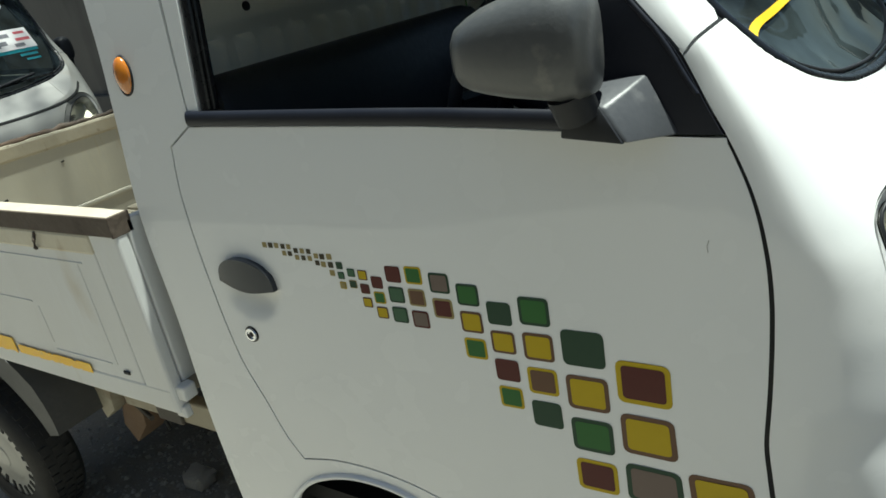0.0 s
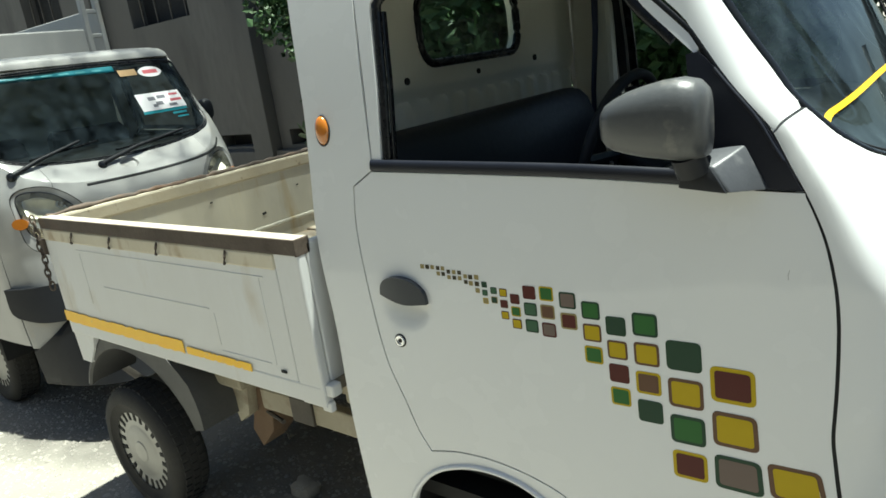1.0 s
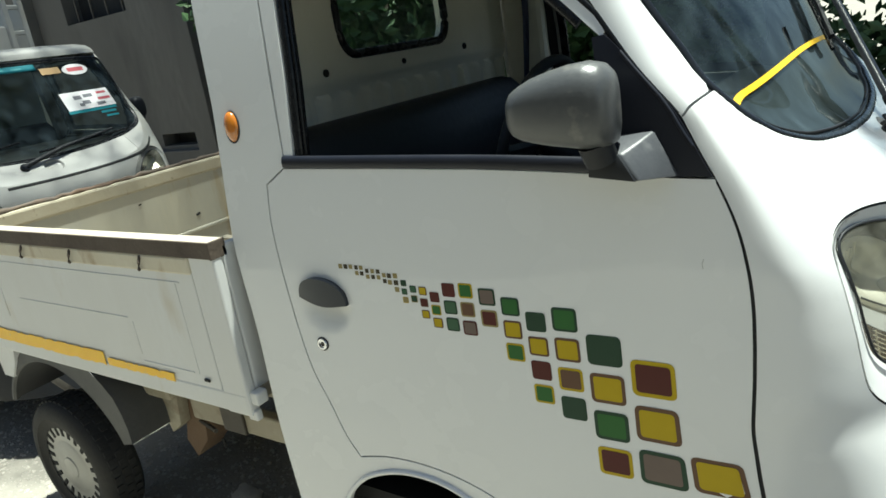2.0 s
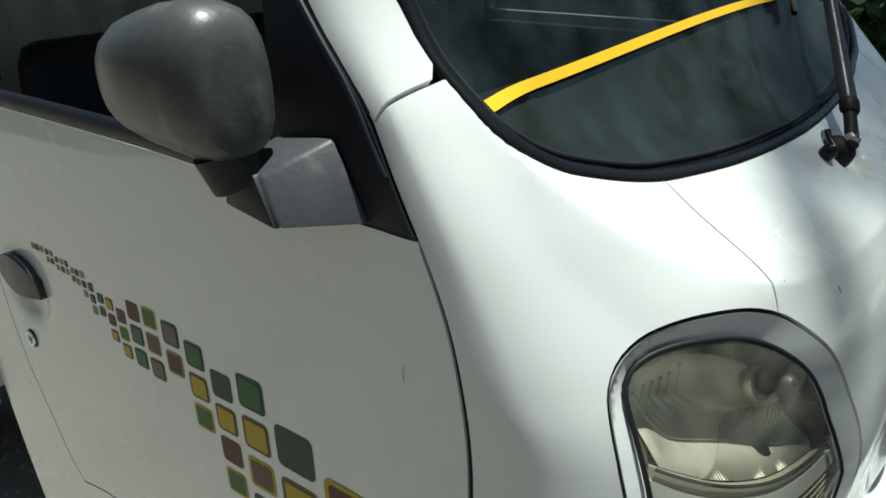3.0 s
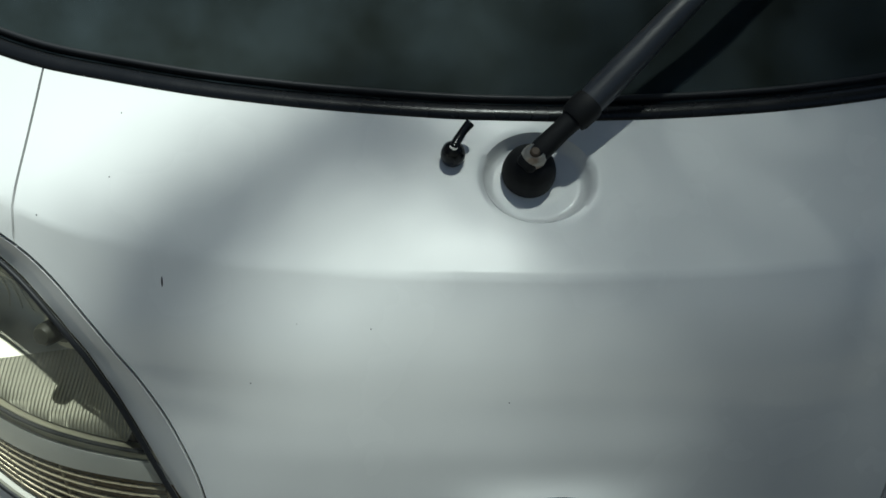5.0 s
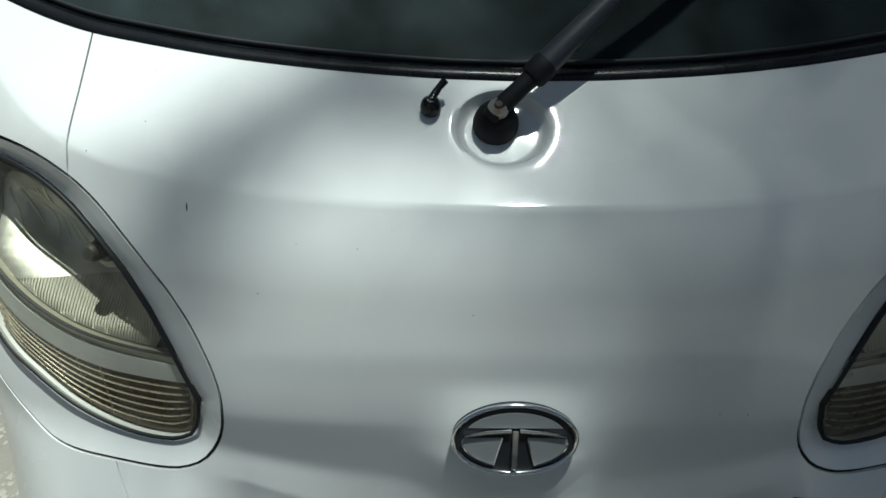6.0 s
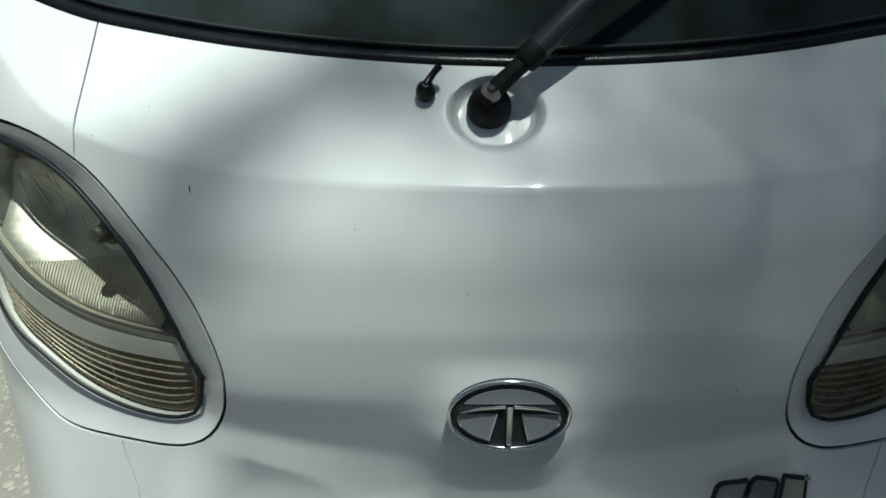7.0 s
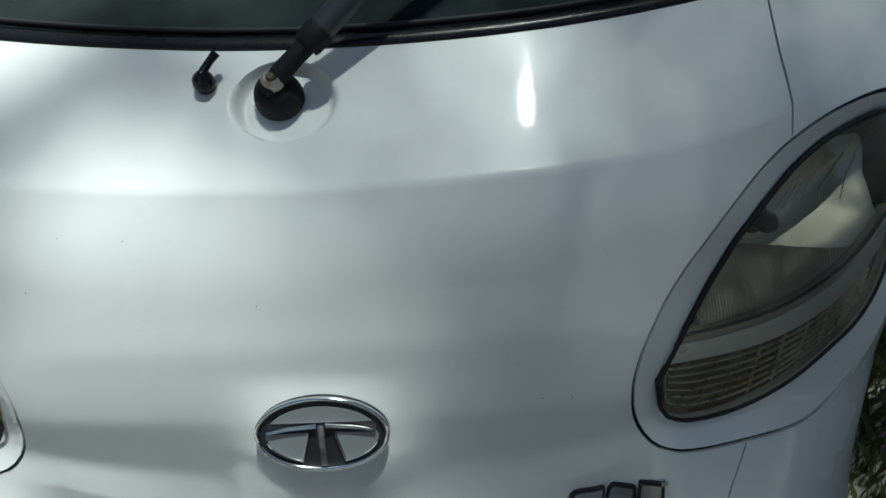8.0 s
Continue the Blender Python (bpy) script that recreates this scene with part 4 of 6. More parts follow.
# ---------- details of the nose ----------
def badge(truck):
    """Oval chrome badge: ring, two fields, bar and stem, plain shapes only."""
    top, bot = Vector((.008, 0, 1.020)), Vector((.025, 0, .9456))
    up = (top - bot).normalized()
    acr = Vector((0, 1, 0))
    out = acr.cross(up).normalized()
    m = Matrix((acr.to_4d(), (up * 1.16).to_4d(), out.to_4d(), (0, 0, 0, 1))).transposed()
    m.translation = (top + bot) / 2
    for i in range(3):
        m[3][i] = 0

    def ring(a, b, r, z, n=56):
        return [(m @ Vector((a * math.cos(2 * math.pi * k / n), b * math.sin(2 * math.pi * k / n), z))) for k in range(n)]
    back = bmesh.new()
    vs = [back.verts.new(p) for p in ring(.064, .0345, 0, .0)]
    vt = [back.verts.new(p) for p in ring(.064, .0345, 0, -.016)]
    back.faces.new(vs)
    for i in range(len(vs)):
        back.faces.new((vs[i], vs[i - 1], vt[i - 1], vt[i]))
    plate = part("badge", back, BLACK, truck, "oval chrome badge with black ground")
    tube(ring(.0628, .0338, 0, .0015), .0024, CHROME, "badge_ring", plate, "chrome ring", 8, 1, True)

    def field(pts, mat, z, name, rim=0.0):
        p3 = [m @ Vector((x, y, z)) for x, y in pts]
        q3 = [m @ Vector((x, y, -.004)) for x, y in pts]
        bm = bmesh.new()
        a = [bm.verts.new(p) for p in p3]
        b = [bm.verts.new(p) for p in q3]
        bm.faces.new(a)
        for i in range(len(a)):
            bm.faces.new((a[i], a[i - 1], b[i - 1], b[i]))
        part(name, bm, mat, plate, "silver field" if mat is SILVER else "chrome bar")
        if rim:
            tube(p3, rim, CHROME, name + "_rim", plate, "", 6, 1, True)
    arc = lambda a, b, lo, hi, n=14: [(a * math.cos(radians(lo + (hi - lo) * k / n)), b * math.sin(radians(lo + (hi - lo) * k / n))) for k in range(n + 1)]
    field(arc(.053, .0262, 26, 154), SILVER, .0015, "badge_field")
    for s in (-1, 1):
        lowf = [(s * .0125, .0020), (s * .0525, .0010)] + [(s * x, y) for x, y in arc(.0545, .0278, -6, -66)] + [(s * .0205, -.0250)]
        field(lowf, SILVER, .0015, "badge_field")
        edge = [(s * .0125, .0020), (s * .0205, -.0250)] + [(s * x, y) for x, y in arc(.0545, .0278, -66, -6)]
        tube([m @ Vector((x, y, .0022)) for x, y in edge], .0011, CHROME, "field_rim", plate, "", 6)
        field([(s * .0045, .0108), (s * .030, .0092), (s * .0520, .0050), (s * .0520, .0034), (s * .030, .0066), (s * .0045, .0082)], CHROME, .0045, "badge_bar", .0007)
    field([(-.0022, .0098), (.0022, .0098), (.0026, -.0285), (-.0026, -.0285)], CHROME, .0045, "badge_stem", .0007)
    # plain chrome model badge low on the nose
    for u, w, h, z, sharp in ((.268, .040, .046, .839, .3), (.305, .031, .046, .847, .45), (.334, .027, .046, .856, .05), (.385, .028, .020, .826, .3), (.418, .026, .020, .828, .3)):
        c = lambda v: math.copysign(abs(v) ** sharp, v) if abs(v) > 1e-6 else 0.0
        pts = [(u + w / 2 * c(math.cos(t)) * .97, z + h / 2 * c(math.sin(t)) + .25 * w * math.cos(t) * .6) for t in (np.arange(24) + .5) / 24 * 2 * math.pi]
        mb = panel("model_badge", pts, BLACK, truck, "plain dark badge shape with chrome face", (), 1, .004, .01, .008)
        panel("badge_face", shrunk(pts, .0035), BADGE_FACE, mb, "chrome face", (), 1, .0052, .01, .0015)


def wiper(truck):
    base, n = Vector((-.1385, -.0235, 1.2590)), Vector((.61, 0, .79)).normalized()
    m = Matrix.Translation(base) @ n.to_track_quat("Z", "Y").to_matrix().to_4x4()
    boot = lathe([(0, 0), (.0228, 0), (.0230, .005), (.0221, .007), (.0223, .010), (.0211, .0125), (.0207, .0155), (.0188, .019), (.0158, .0225), (.011, .0255), (.006, .027), (0, .027)], 32)
    boot.transform(m)
    wp = part("wiper", boot, BOOT, truck, "single black wiper on a ribbed rubber boot", True)
    tip = m @ Vector((0, 0, .031))
    dirv = Vector((-.305, .722, .620)).normalized()
    up_n = n.to_track_quat("Z", "Y").to_matrix().to_4x4()
    for name, prof, mat, lab, lift in (("wiper_nut", [(.0045, .006), (.0068, .0075), (.0085, .006), (.0098, .003), (.0105, 0), (.0105, -.003)], NUT, "dull spindle nut", .031),
                                       ("spindle_end", [(0, .009), (.0030, .009), (.0042, .0075), (.0046, .002)], RUST, "rusty spindle end", .031)):
        bm = lathe(prof, 18)
        bm.transform(Matrix.Translation(m @ Vector((0, 0, lift))) @ up_n)
        part(name, bm, mat, wp, lab, True, 40)

    def bar(name, stations, t, mat, label="", flat=.8):
        """A bar with a rounded back through (place, width) stations."""
        d = (stations[-1][0] - stations[0][0]).normalized()
        s = d.cross(n).normalized()
        up = s.cross(d).normalized()
        rings = []
        for p, w, k in stations:
            ring = [p + s * w * .5 * math.cos(a) + up * t * k * (math.sin(a) ** flat * .62) for a in (math.pi * j / 10 for j in range(11))]
            ring += [p - s * w * .5 - up * t * .35, p + s * w * .5 - up * t * .35]
            rings.append([tuple(q) for q in ring])
        return lofted(name, rings, mat, wp, label, 50)
    along = lambda a: tip + dirv * a
    bar("wiper_head", [(along(-.013), .012, .5), (along(-.010), .017, .8), (along(.010), .018, 1), (along(.030), .0165, 1), (along(.052), .019, 1)], .012, BOOT, "black wiper head")
    bar("wiper_hinge", [(along(.043), .022, .9), (along(.047), .0255, 1.05), (along(.060), .0265, 1.1), (along(.064), .0245, 1)], .017, BOOT, "black hinge saddle")
    end = tip + dirv * .40 + Vector((-.025, 0, 0))
    back = lambda a: along(.060) + (end - along(.060)) * a
    bar("wiper_arm", [(back(0), .0225, 1), (back(.05), .0240, 1.05), (back(.4), .0195, .95), (back(1), .0135, .8)], .015, GREY_HANDLE, "dark grey wiper arm")
    blade = [Vector(on_skin(u, h, .022)) for u, h in ((.20, 1.435), (.30, 1.50), (.40, 1.57), (.50, 1.64))]
    tube([tuple(p) for p in blade], .007, BLACK, "wiper_blade", wp, "black wiper blade", 6)
    tube([tuple(on_skin(u, h, .010)) for u, h in ((.17, 1.415), (.30, 1.497), (.40, 1.567), (.54, 1.665))], .005, RUBBER, "wiper_rubber", wp, "", 6)


def nozzle(truck):
    base, n = Vector((-.1410, -.0885, 1.2705)), Vector((.61, 0, .79)).normalized()
    m = Matrix.Translation(base) @ n.to_track_quat("Z", "Y").to_matrix().to_4x4()
    b = lathe([(0, 0), (.008, 0), (.0082, .004), (.0100, .007), (.0104, .012), (.0094, .0175), (.0066, .0215), (.0035, .024), (0, .024)], 20)
    b.transform(m)
    nz = part("washer_nozzle", b, RUBBER, truck, "black screen-washer nozzle", True)
    a = m @ Vector((0, 0, .022))
    tube([tuple(a), tuple(a + Vector((-.005, .003, .004))), tuple(a + Vector((-.010, .008, .010))), tuple(a + Vector((-.014, .014, .016)))], [.0042, .0040, .0036, .0042], RUBBER, "nozzle_spout", nz, "", 10)


def nose_marks(truck):
    """Chips and scratches in the paint."""
    for u, h, w, l, a in ((-.327, 1.204, .0014, .0075, 92), (-.377, 1.267, .0009, .0008, 0), (-.381, 1.302, .0008, .0007, 0), (-.219, 1.178, .0007, .0008, 0), (-.047, 1.114, .0010, .0010, 0), (-.430, 1.246, .001, .001, 0),
                          (.062, .940, .0024, .004, 80), (.048, .943, .002, .002, 0), (.215, 1.000, .0025, .0007, 20), (.245, .998, .003, .0007, 10), (-.258, 1.13, .001, .0012, 0), (-.16, 1.175, .001, .001, 0)):
        pts = [(u + w / 2 * math.cos(t) * math.cos(radians(a - 90)) - l / 2 * math.sin(t) * math.sin(radians(a - 90)), h + w / 2 * math.cos(t) * math.sin(radians(a - 90)) + l / 2 * math.sin(t) * math.cos(radians(a - 90))) for t in np.arange(8) / 8 * 2 * math.pi]
        panel("paint_chip", pts, DARK, truck, "", (), 1, .0004, .01, .0003)


def cab_inside(truck):
    """Rear wall with its window, seats, belt, dashboard and wheel."""
    x = -1.372
    us = [(-.64, 1.20), (.64, 1.20), (.62, 1.80), (-.62, 1.80)]
    win = []
    for cx, cy, s in ((.20, 1.70, 0), (-.20, 1.70, 90), (-.20, 1.64, 180), (.20, 1.64, 270)):
        win += [(cx + .055 * math.cos(radians(s + t)), cy + .068 * math.sin(radians(s + t))) for t in range(0, 91, 15)]
    v, f, loops = triangulated(curve(us, .03, True, sharp=(0, 1, 2, 3)), [np.array(win)], .012)

    def relief(p):
        y, z = p[:, 0], p[:, 1]
        ribs = .010 * np.clip(np.cos(y * 2 * math.pi / .085) * 2, -1, 1) * ((z > 1.34) & (z < 1.475))
        step = .012 * (1 / (1 + np.exp(-(z - 1.50) / .004))) - .008 * np.exp(-((z - 1.487) / .006) ** 2)
        return ribs + step
    off = relief(v)
    verts = [(x + o, p[0], p[1]) for p, o in zip(v, off)] + [(x - .03 + o * .5, p[0], p[1]) for p, o in zip(v, off)]
    k = len(v)
    faces = [tuple(t) for t in f] + [tuple(int(i) + k for i in t[::-1]) for t in f]
    for lp in loops:
        idx = [int(np.argmin(np.sum((v - q) ** 2, 1))) for q in lp]
        faces += [(idx[i], idx[i - 1], idx[i - 1] + k, idx[i] + k) for i in range(len(idx))]
    rw = mesh_object("rear_wall", verts, faces, INSIDE, truck, "cream pressed-steel cab rear wall", True, 50)
    tube([(x + .010, a, b) for a, b in win], .013, RUBBER, "window_rubber", rw, "black rear-window rubber", 10, 1, True)
    bm = bmesh.new()
    bm.faces.new([bm.verts.new((x - .004, a, b)) for a, b in win])
    bm.faces.new([bm.verts.new((x - .008, a, b)) for a, b in win][::-1])
    part("rear_window", bm, WINDOW, rw, "rear window glass")
    for y, z, r in ((-.333, 1.536, .010), (0.005, 1.530, .008), (.345, 1.541, .010), (.34, 1.40, .006)):
        d = lathe([(0, .0), (r, .0), (r, -.004)], 16, "x")
        d.transform(Matrix.Translation((x + .016, y, z)))
        part("wall_hole", d, DARK, rw, "dark hole")
    # left upright inside, seat belt, seats
    part("inner_pillar", box((.16, .05, .62), (-1.27, .625, 1.49), .02), INSIDE, truck, "cream inner pillar")
    tube([(-1.235, .585, 1.80), (-1.245, .59, 1.6), (-1.27, .60, 1.40), (-1.28, .60, 1.2)], .026, BELT, "seat_belt", truck, "navy seat belt", 8, .25)
    rings = []
    for z, t, w0, w1 in ((1.02, .13, -.57, .50), (1.15, .13, -.58, .52), (1.30, .11, -.58, .50), (1.385, .09, -.57, .47), (1.415, .06, -.56, .44), (1.425, .03, -.54, .40)):
        cx = -1.235 - (z - 1.0) * .09
        rings.append([(cx + t / 2 * a, y, z) for a, y in ((-1, w0 + .02), (-.8, w0), (.8, w0), (1, w0 + .02), (1, w1 - .02), (.8, w1), (-.8, w1), (-1, w1 - .02))])
    seat = lofted("bench_seat", rings, SEAT, truck, "black vinyl bench seat", 50)
    part("cushion", box((.48, 1.08, .16), (-1.0, -.03, .98), .04), SEAT, seat)
    part("seat_base", box((.55, 1.2, .35), (-1.03, 0, .72), .03), DARK, truck)
    part("cab_floor", box((1.35, 1.30, .04), (-.75, 0, .52)), DARK, truck)
    dash = [[(-.30, y, 1.30), (-.36, y, 1.345), (-.52, y, 1.36), (-.60, y, 1.33), (-.62, y, 1.22), (-.58, y, 1.05), (-.35, y, 1.0)] for y in (-.60, -.3, 0, .3, .60)]
    lofted("dashboard", dash, BLACK, truck, "black dashboard", 40)
    sw = [(-.76 + .10 * math.sin(t) * .45, -.33 + .19 * math.cos(t), 1.33 + .17 * math.sin(t)) for t in np.arange(32) / 32 * 2 * math.pi]
    st = tube(sw, .012, BLACK, "steering_wheel", truck, "black steering wheel", 8, 1, True)
    tube([(-.55, -.33, 1.22), (-.75, -.33, 1.33)], .03, BLACK, "steering_column", st, "", 10)
    for a in (.1, math.pi - .1, 1.5 * math.pi):
        tube([(-.76, -.33, 1.33), (-.76 + .045 * math.sin(a), -.33 + .18 * math.cos(a), 1.33 + .16 * math.sin(a))], .012, BLACK, "spoke", st, "", 6)
    # sun-screened roof lining
    part("roof_lining", box((.84, 1.16, .01), (-.97, 0, 1.795), 0), INSIDE, truck, "cream roof lining")


# ---------- wheels, chassis, load bed ----------
def wheel(parent, x, y, sgn, name="wheel"):
    """Tyre with tread blocks and a slotted silver cover; sgn: outward side."""
    prof = [(.165, -.055), (.19, -.070), (.225, -.074), (.250, -.066), (.262, -.050), (.265, -.02), (.265, .02), (.262, .050), (.250, .066), (.225, .074), (.205, .073), (.198, .066), (.165, .060)]
    bm = lathe([(r, h * sgn) for r, h in prof], 64, "y")
    w = part(name, bm, TYRE, parent, "dusty black tyre", True, 40)
    w.location = (x, y, .265)
    tread = bmesh.new()
    for k in range(48):
        for r0, yy in ((0, -.034), (.5, 0.0), (0, .034)):
            a = 2 * math.pi * (k + r0) / 48
            b = box((.020, .024, .006), (0, 0, 0), 0)
            b.transform(Matrix.Rotation(-a, 4, "Y") @ Matrix.Translation((0, yy, .266)))
            tmp = bpy.data.meshes.new("t")
            b.to_mesh(tmp)
            b.free()
            tread.from_mesh(tmp)
            bpy.data.meshes.remove(tmp)
    part("tread", tread, TYRE, w)
    s = sgn
    cov = lathe([(.0, .062 * s), (.095, .061 * s), (.105, .056 * s), (.112, .054 * s), (.178, .056 * s), (.186, .060 * s), (.198, .065 * s), (.206, .062 * s), (.207, .045 * s)], 60, "y")
    c = part("wheel_cover", cov, COVER, w, "silver slotted wheel cover", True, 30)
    slot = part("cover_slot", box((.019, .008, .046), (0, .0535 * s, .152), .003, None, None, 1, (1.25, 1)), DARK, c)
    for k in range(1, 22):
        o = new("cover_slot", slot.data)
        o.parent = c
        o.matrix_basis = pose(0, 0, 0, 0, 360 / 22 * k, 0)
    cap = lathe([(.0, .066 * s), (.040, .065 * s), (.046, .060 * s), (.046, .055 * s)], 28, "y")
    part("hub_cap", cap, COVER, c, "", True)
    return w


BED_Y, BED_F, BED_R, RAIL_H = .752, -1.418, -2.872, 1.212


def bed(truck):
    """Drop-side load bed with a brown angle rail."""
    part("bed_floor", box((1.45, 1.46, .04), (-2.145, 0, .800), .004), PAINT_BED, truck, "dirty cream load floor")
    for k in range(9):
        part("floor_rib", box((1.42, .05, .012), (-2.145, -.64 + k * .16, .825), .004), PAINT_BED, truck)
    for s in (-1, 1):
        y = s * BED_Y
        # drop side: outer sheet with swages, inner sheet, top band
        bm = box((1.352, .016, .40), (-2.196, y, .955), .004)
        sidep = part("drop_side", bm, PAINT_OLD, truck, "worn white drop side with yellow tape")
        part("top_band", box((1.352, .026, .046), (-2.196, y - s * .002, 1.147), .006), TOP_BAND, sidep, "cream rust-stained top band")
        part("foot_band", box((1.44, .022, .058), (-2.146, y - s * .001, .783), .006), PAINT_OLD, sidep)
        part("corner_post", box((.096, .030, .43), (-1.470, y - s * .006, .965), .006), PAINT_OLD, truck, "white bed corner post")
        part("rear_post", box((.075, .030, .43), (-2.838, y - s * .006, .965), .006), PAINT_OLD, truck, "white bed corner post")
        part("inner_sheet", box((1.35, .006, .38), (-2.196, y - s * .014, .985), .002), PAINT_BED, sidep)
        # pressed lines of the outer sheet
        for a, b in (((-1.60, 1.10), (-1.60, .845)), ((-1.62, .845), (-1.85, .845)), ((-1.85, .865), (-1.85, .965)), ((-1.87, .975), (-2.5, .975)), ((-2.62, .90), (-2.62, 1.09)), ((-1.56, .80), (-2.70, .80)), ((-2.64, 1.10), (-1.58, 1.10))):
            ln = math.hypot(a[0] - b[0], a[1] - b[1])
            hor = abs(a[1] - b[1]) < 1e-6
            part("swage", box((ln if hor else .005, .003, .005 if hor else ln), ((a[0] + b[0]) / 2, y + s * .0082, (a[1] + b[1]) / 2), .0013), PAINT_OLD, sidep)
        # rope hooks under the rail
        for hx in (-1.72, -2.07, -2.36, -2.63):
            tube([(hx, y + s * .010, 1.165), (hx + .006, y + s * .020, 1.150), (hx + .003, y + s * .022, 1.133), (hx - .010, y + s * .014, 1.127)], .004, RUST, "rope_hook", sidep, "rusty rope hook", 6)
        # angle rail: upright leg and flange
        rail = part("rail", box((1.45, .006, .042), (-2.148, y + s * .010, RAIL_H - .021), .002), RUST, truck, "brown rusty angle rail")
        part("rail_flange", box((1.45, .046, .006), (-2.148, y - s * .012, RAIL_H - .003), .002), RAIL_TOP, rail, "pale dusty rail top")
        part("rail_end", box((.006, .050, .044), (-1.424, y - s * .012, RAIL_H - .022), .002), RUST, rail)
    # tape on the near drop side
    def tape(name, x0, x1, h0, h1, seed):
        rnd = random.Random(seed)
        n = 40
        up = [(x0 + (x1 - x0) * k / n, h1 - (rnd.random() * .006 if rnd.random() < .3 else 0)) for k in range(n + 1)]
        dn = [(x0 + (x1 - x0) * k / n, h0 + (rnd.random() * .005 if rnd.random() < .3 else 0)) for k in range(n, -1, -1)]
        y = -BED_Y - .0125
        v = [(a, y, b) for a, b in up + dn] + [(a, y + .001, b) for a, b in up + dn]
        m = len(up + dn)
        faces = [tuple(range(m)), tuple(range(2 * m - 1, m - 1, -1))] + [(i, (i + 1) % m, m + (i + 1) % m, m + i) for i in range(m)]
        mesh_object(name, v, faces, YELLOW_OLD, truck, "peeling yellow reflective tape", False)
    tape("side_tape", -2.045, -1.715, .804, .829, 3)
    tape("side_tape", -2.88, -2.06, .800, .845, 5)
    part("drain_slot", box((.022, .004, .009), (-1.569, -BED_Y - .011, .832), .0018), DARK, truck, "dark drain slot")
    # skirt behind the wheel
    v = [(-2.885, .80), (-2.70, .80), (-2.745, .70), (-2.80, .63), (-2.870, .63)]
    for s in (-1, 1):
        bm = bmesh.new()
        a = [bm.verts.new((x, s * BED_Y, z)) for x, z in v]
        b = [bm.verts.new((x, s * (BED_Y - .02), z)) for x, z in v]
        bm.faces.new(a)
        bm.faces.new(b[::-1])
        for i in range(len(v)):
            bm.faces.new((a[i], a[i - 1], b[i - 1], b[i]))
        part("rear_skirt", bm, PAINT_OLD, truck, "white rear skirt")
    # tailgate, front board
    tg = part("tailgate", box((.022, 1.46, .385), (-2.868, 0, 1.005), .005), TAILGATE, truck, "dirty white tailgate with rust runs")
    part("top_fold", box((.030, 1.46, .060), (-2.864, 0, 1.176), .010), CREAM, tg, "cream folded top edge")
    part("tailgate_rib", box((.012, 1.40, .020), (-2.856, 0, .90), .006), TAILGATE, tg)
    rg = random.Random(12)
    edge = [(-2.868 + rg.uniform(-.004, .004), -.735 + 1.47 * k / 46, 1.210 + rg.uniform(-.004, .004)) for k in range(47)]
    tube(edge, [.0095 + rg.uniform(-.003, .004) for _ in edge], RUST, "rusty_bead", tg, "ragged rusty top bead", 8)
    for yy, zz, w in ((-.30, 1.02, .020), (-.05, 1.09, .014), (.22, .97, .024), (.45, 1.06, .013), (.60, .95, .018)):
        part("rust_chip", box((.003, w, w * .45), (-2.8555, yy, zz), .0012, (12, 0, 0)), DARK, tg)
    part("front_board", box((.022, 1.46, .385), (-1.432, 0, 1.005), .005), PAINT_OLD, truck, "dirty cream bed front board")
    # chain on the rear corner
    rnd = random.Random(8)
    for k in range(11):
        z = 1.205 - k * .026
        pts = [(-2.895 + .006 * math.sin(k * 1.3) + (.009 * math.cos(t) if k % 2 else 0), -.775 + (0 if k % 2 else .009 * math.cos(t)), z + .019 * math.sin(t)) for t in np.arange(12) / 12 * 2 * math.pi]
        tube(pts, .0034, RUST, "chain_link", truck, "rusty chain link", 6, 1, True)
    part("latch", box((.03, .02, .06), (-2.885, -.765, 1.10), .004), RUST, truck, "rusty tailgate latch")
    # chassis: side members, cross members, axle, springs, tank, hangers
    for s in (-1, 1):
        part("chassis_rail", box((2.7, .05, .10), (-1.70, s * .42, .62), .006), CHASSIS, truck, "dusty cream chassis rail")
        part("sill_rail", box((.62, .035, .075), (-1.62, s * .60, .600), .006, (0, 0, 0)), CHASSIS, truck, "cream outrigger rail")
    for xx in (-1.45, -2.05, -2.5, -2.8):
        part("cross_member", box((.05, 1.3, .07), (xx, 0, .735), .006), CHASSIS, truck, "cream cross member")
    tube([(-2.70, -.62, .265), (-2.70, -.2, .265), (-2.70, -.1, .265), (-2.70, .1, .265), (-2.70, .2, .265), (-2.70, .62, .265)], [.04, .045, .11, .11, .045, .04], STEEL, "rear_axle", truck, "dusty rear axle", 14)
    for s in (-1, 1):
        for k in range(4):
            L = .44 - k * .07
            tube([(-2.70 - L, s * .50, .44 - k * .016), (-2.70, s * .50, .335 - k * .016), (-2.70 + L, s * .50, .44 - k * .016)], .011, STEEL, "leaf_spring", truck, "leaf spring", 4, 2.4)
    # spring hanger and bracket cluster ahead of the wheel
    lofted("spring_hanger", [[(-2.16, y, .62), (-2.06, y, .63), (-1.96, y, .57), (-1.99, y, .43), (-2.07, y, .35), (-2.11, y, .41), (-2.08, y, .49), (-2.14, y, .52)] for y in (-.56, -.46)], RUST_PALE, truck, "rust-stained spring hanger", 30, .004)
    lofted("bracket", [[(-2.12, y, .70), (-2.02, y, .66), (-2.05, y, .50), (-2.11, y, .46), (-2.14, y, .56)] for y in (-.60, -.56)], CHASSIS, truck, "dusty bracket", 30, .003)
    part("bracket_box", box((.16, .12, .10), (-2.08, -.58, .665), .015), CHASSIS, truck, "dusty cream bracket box")
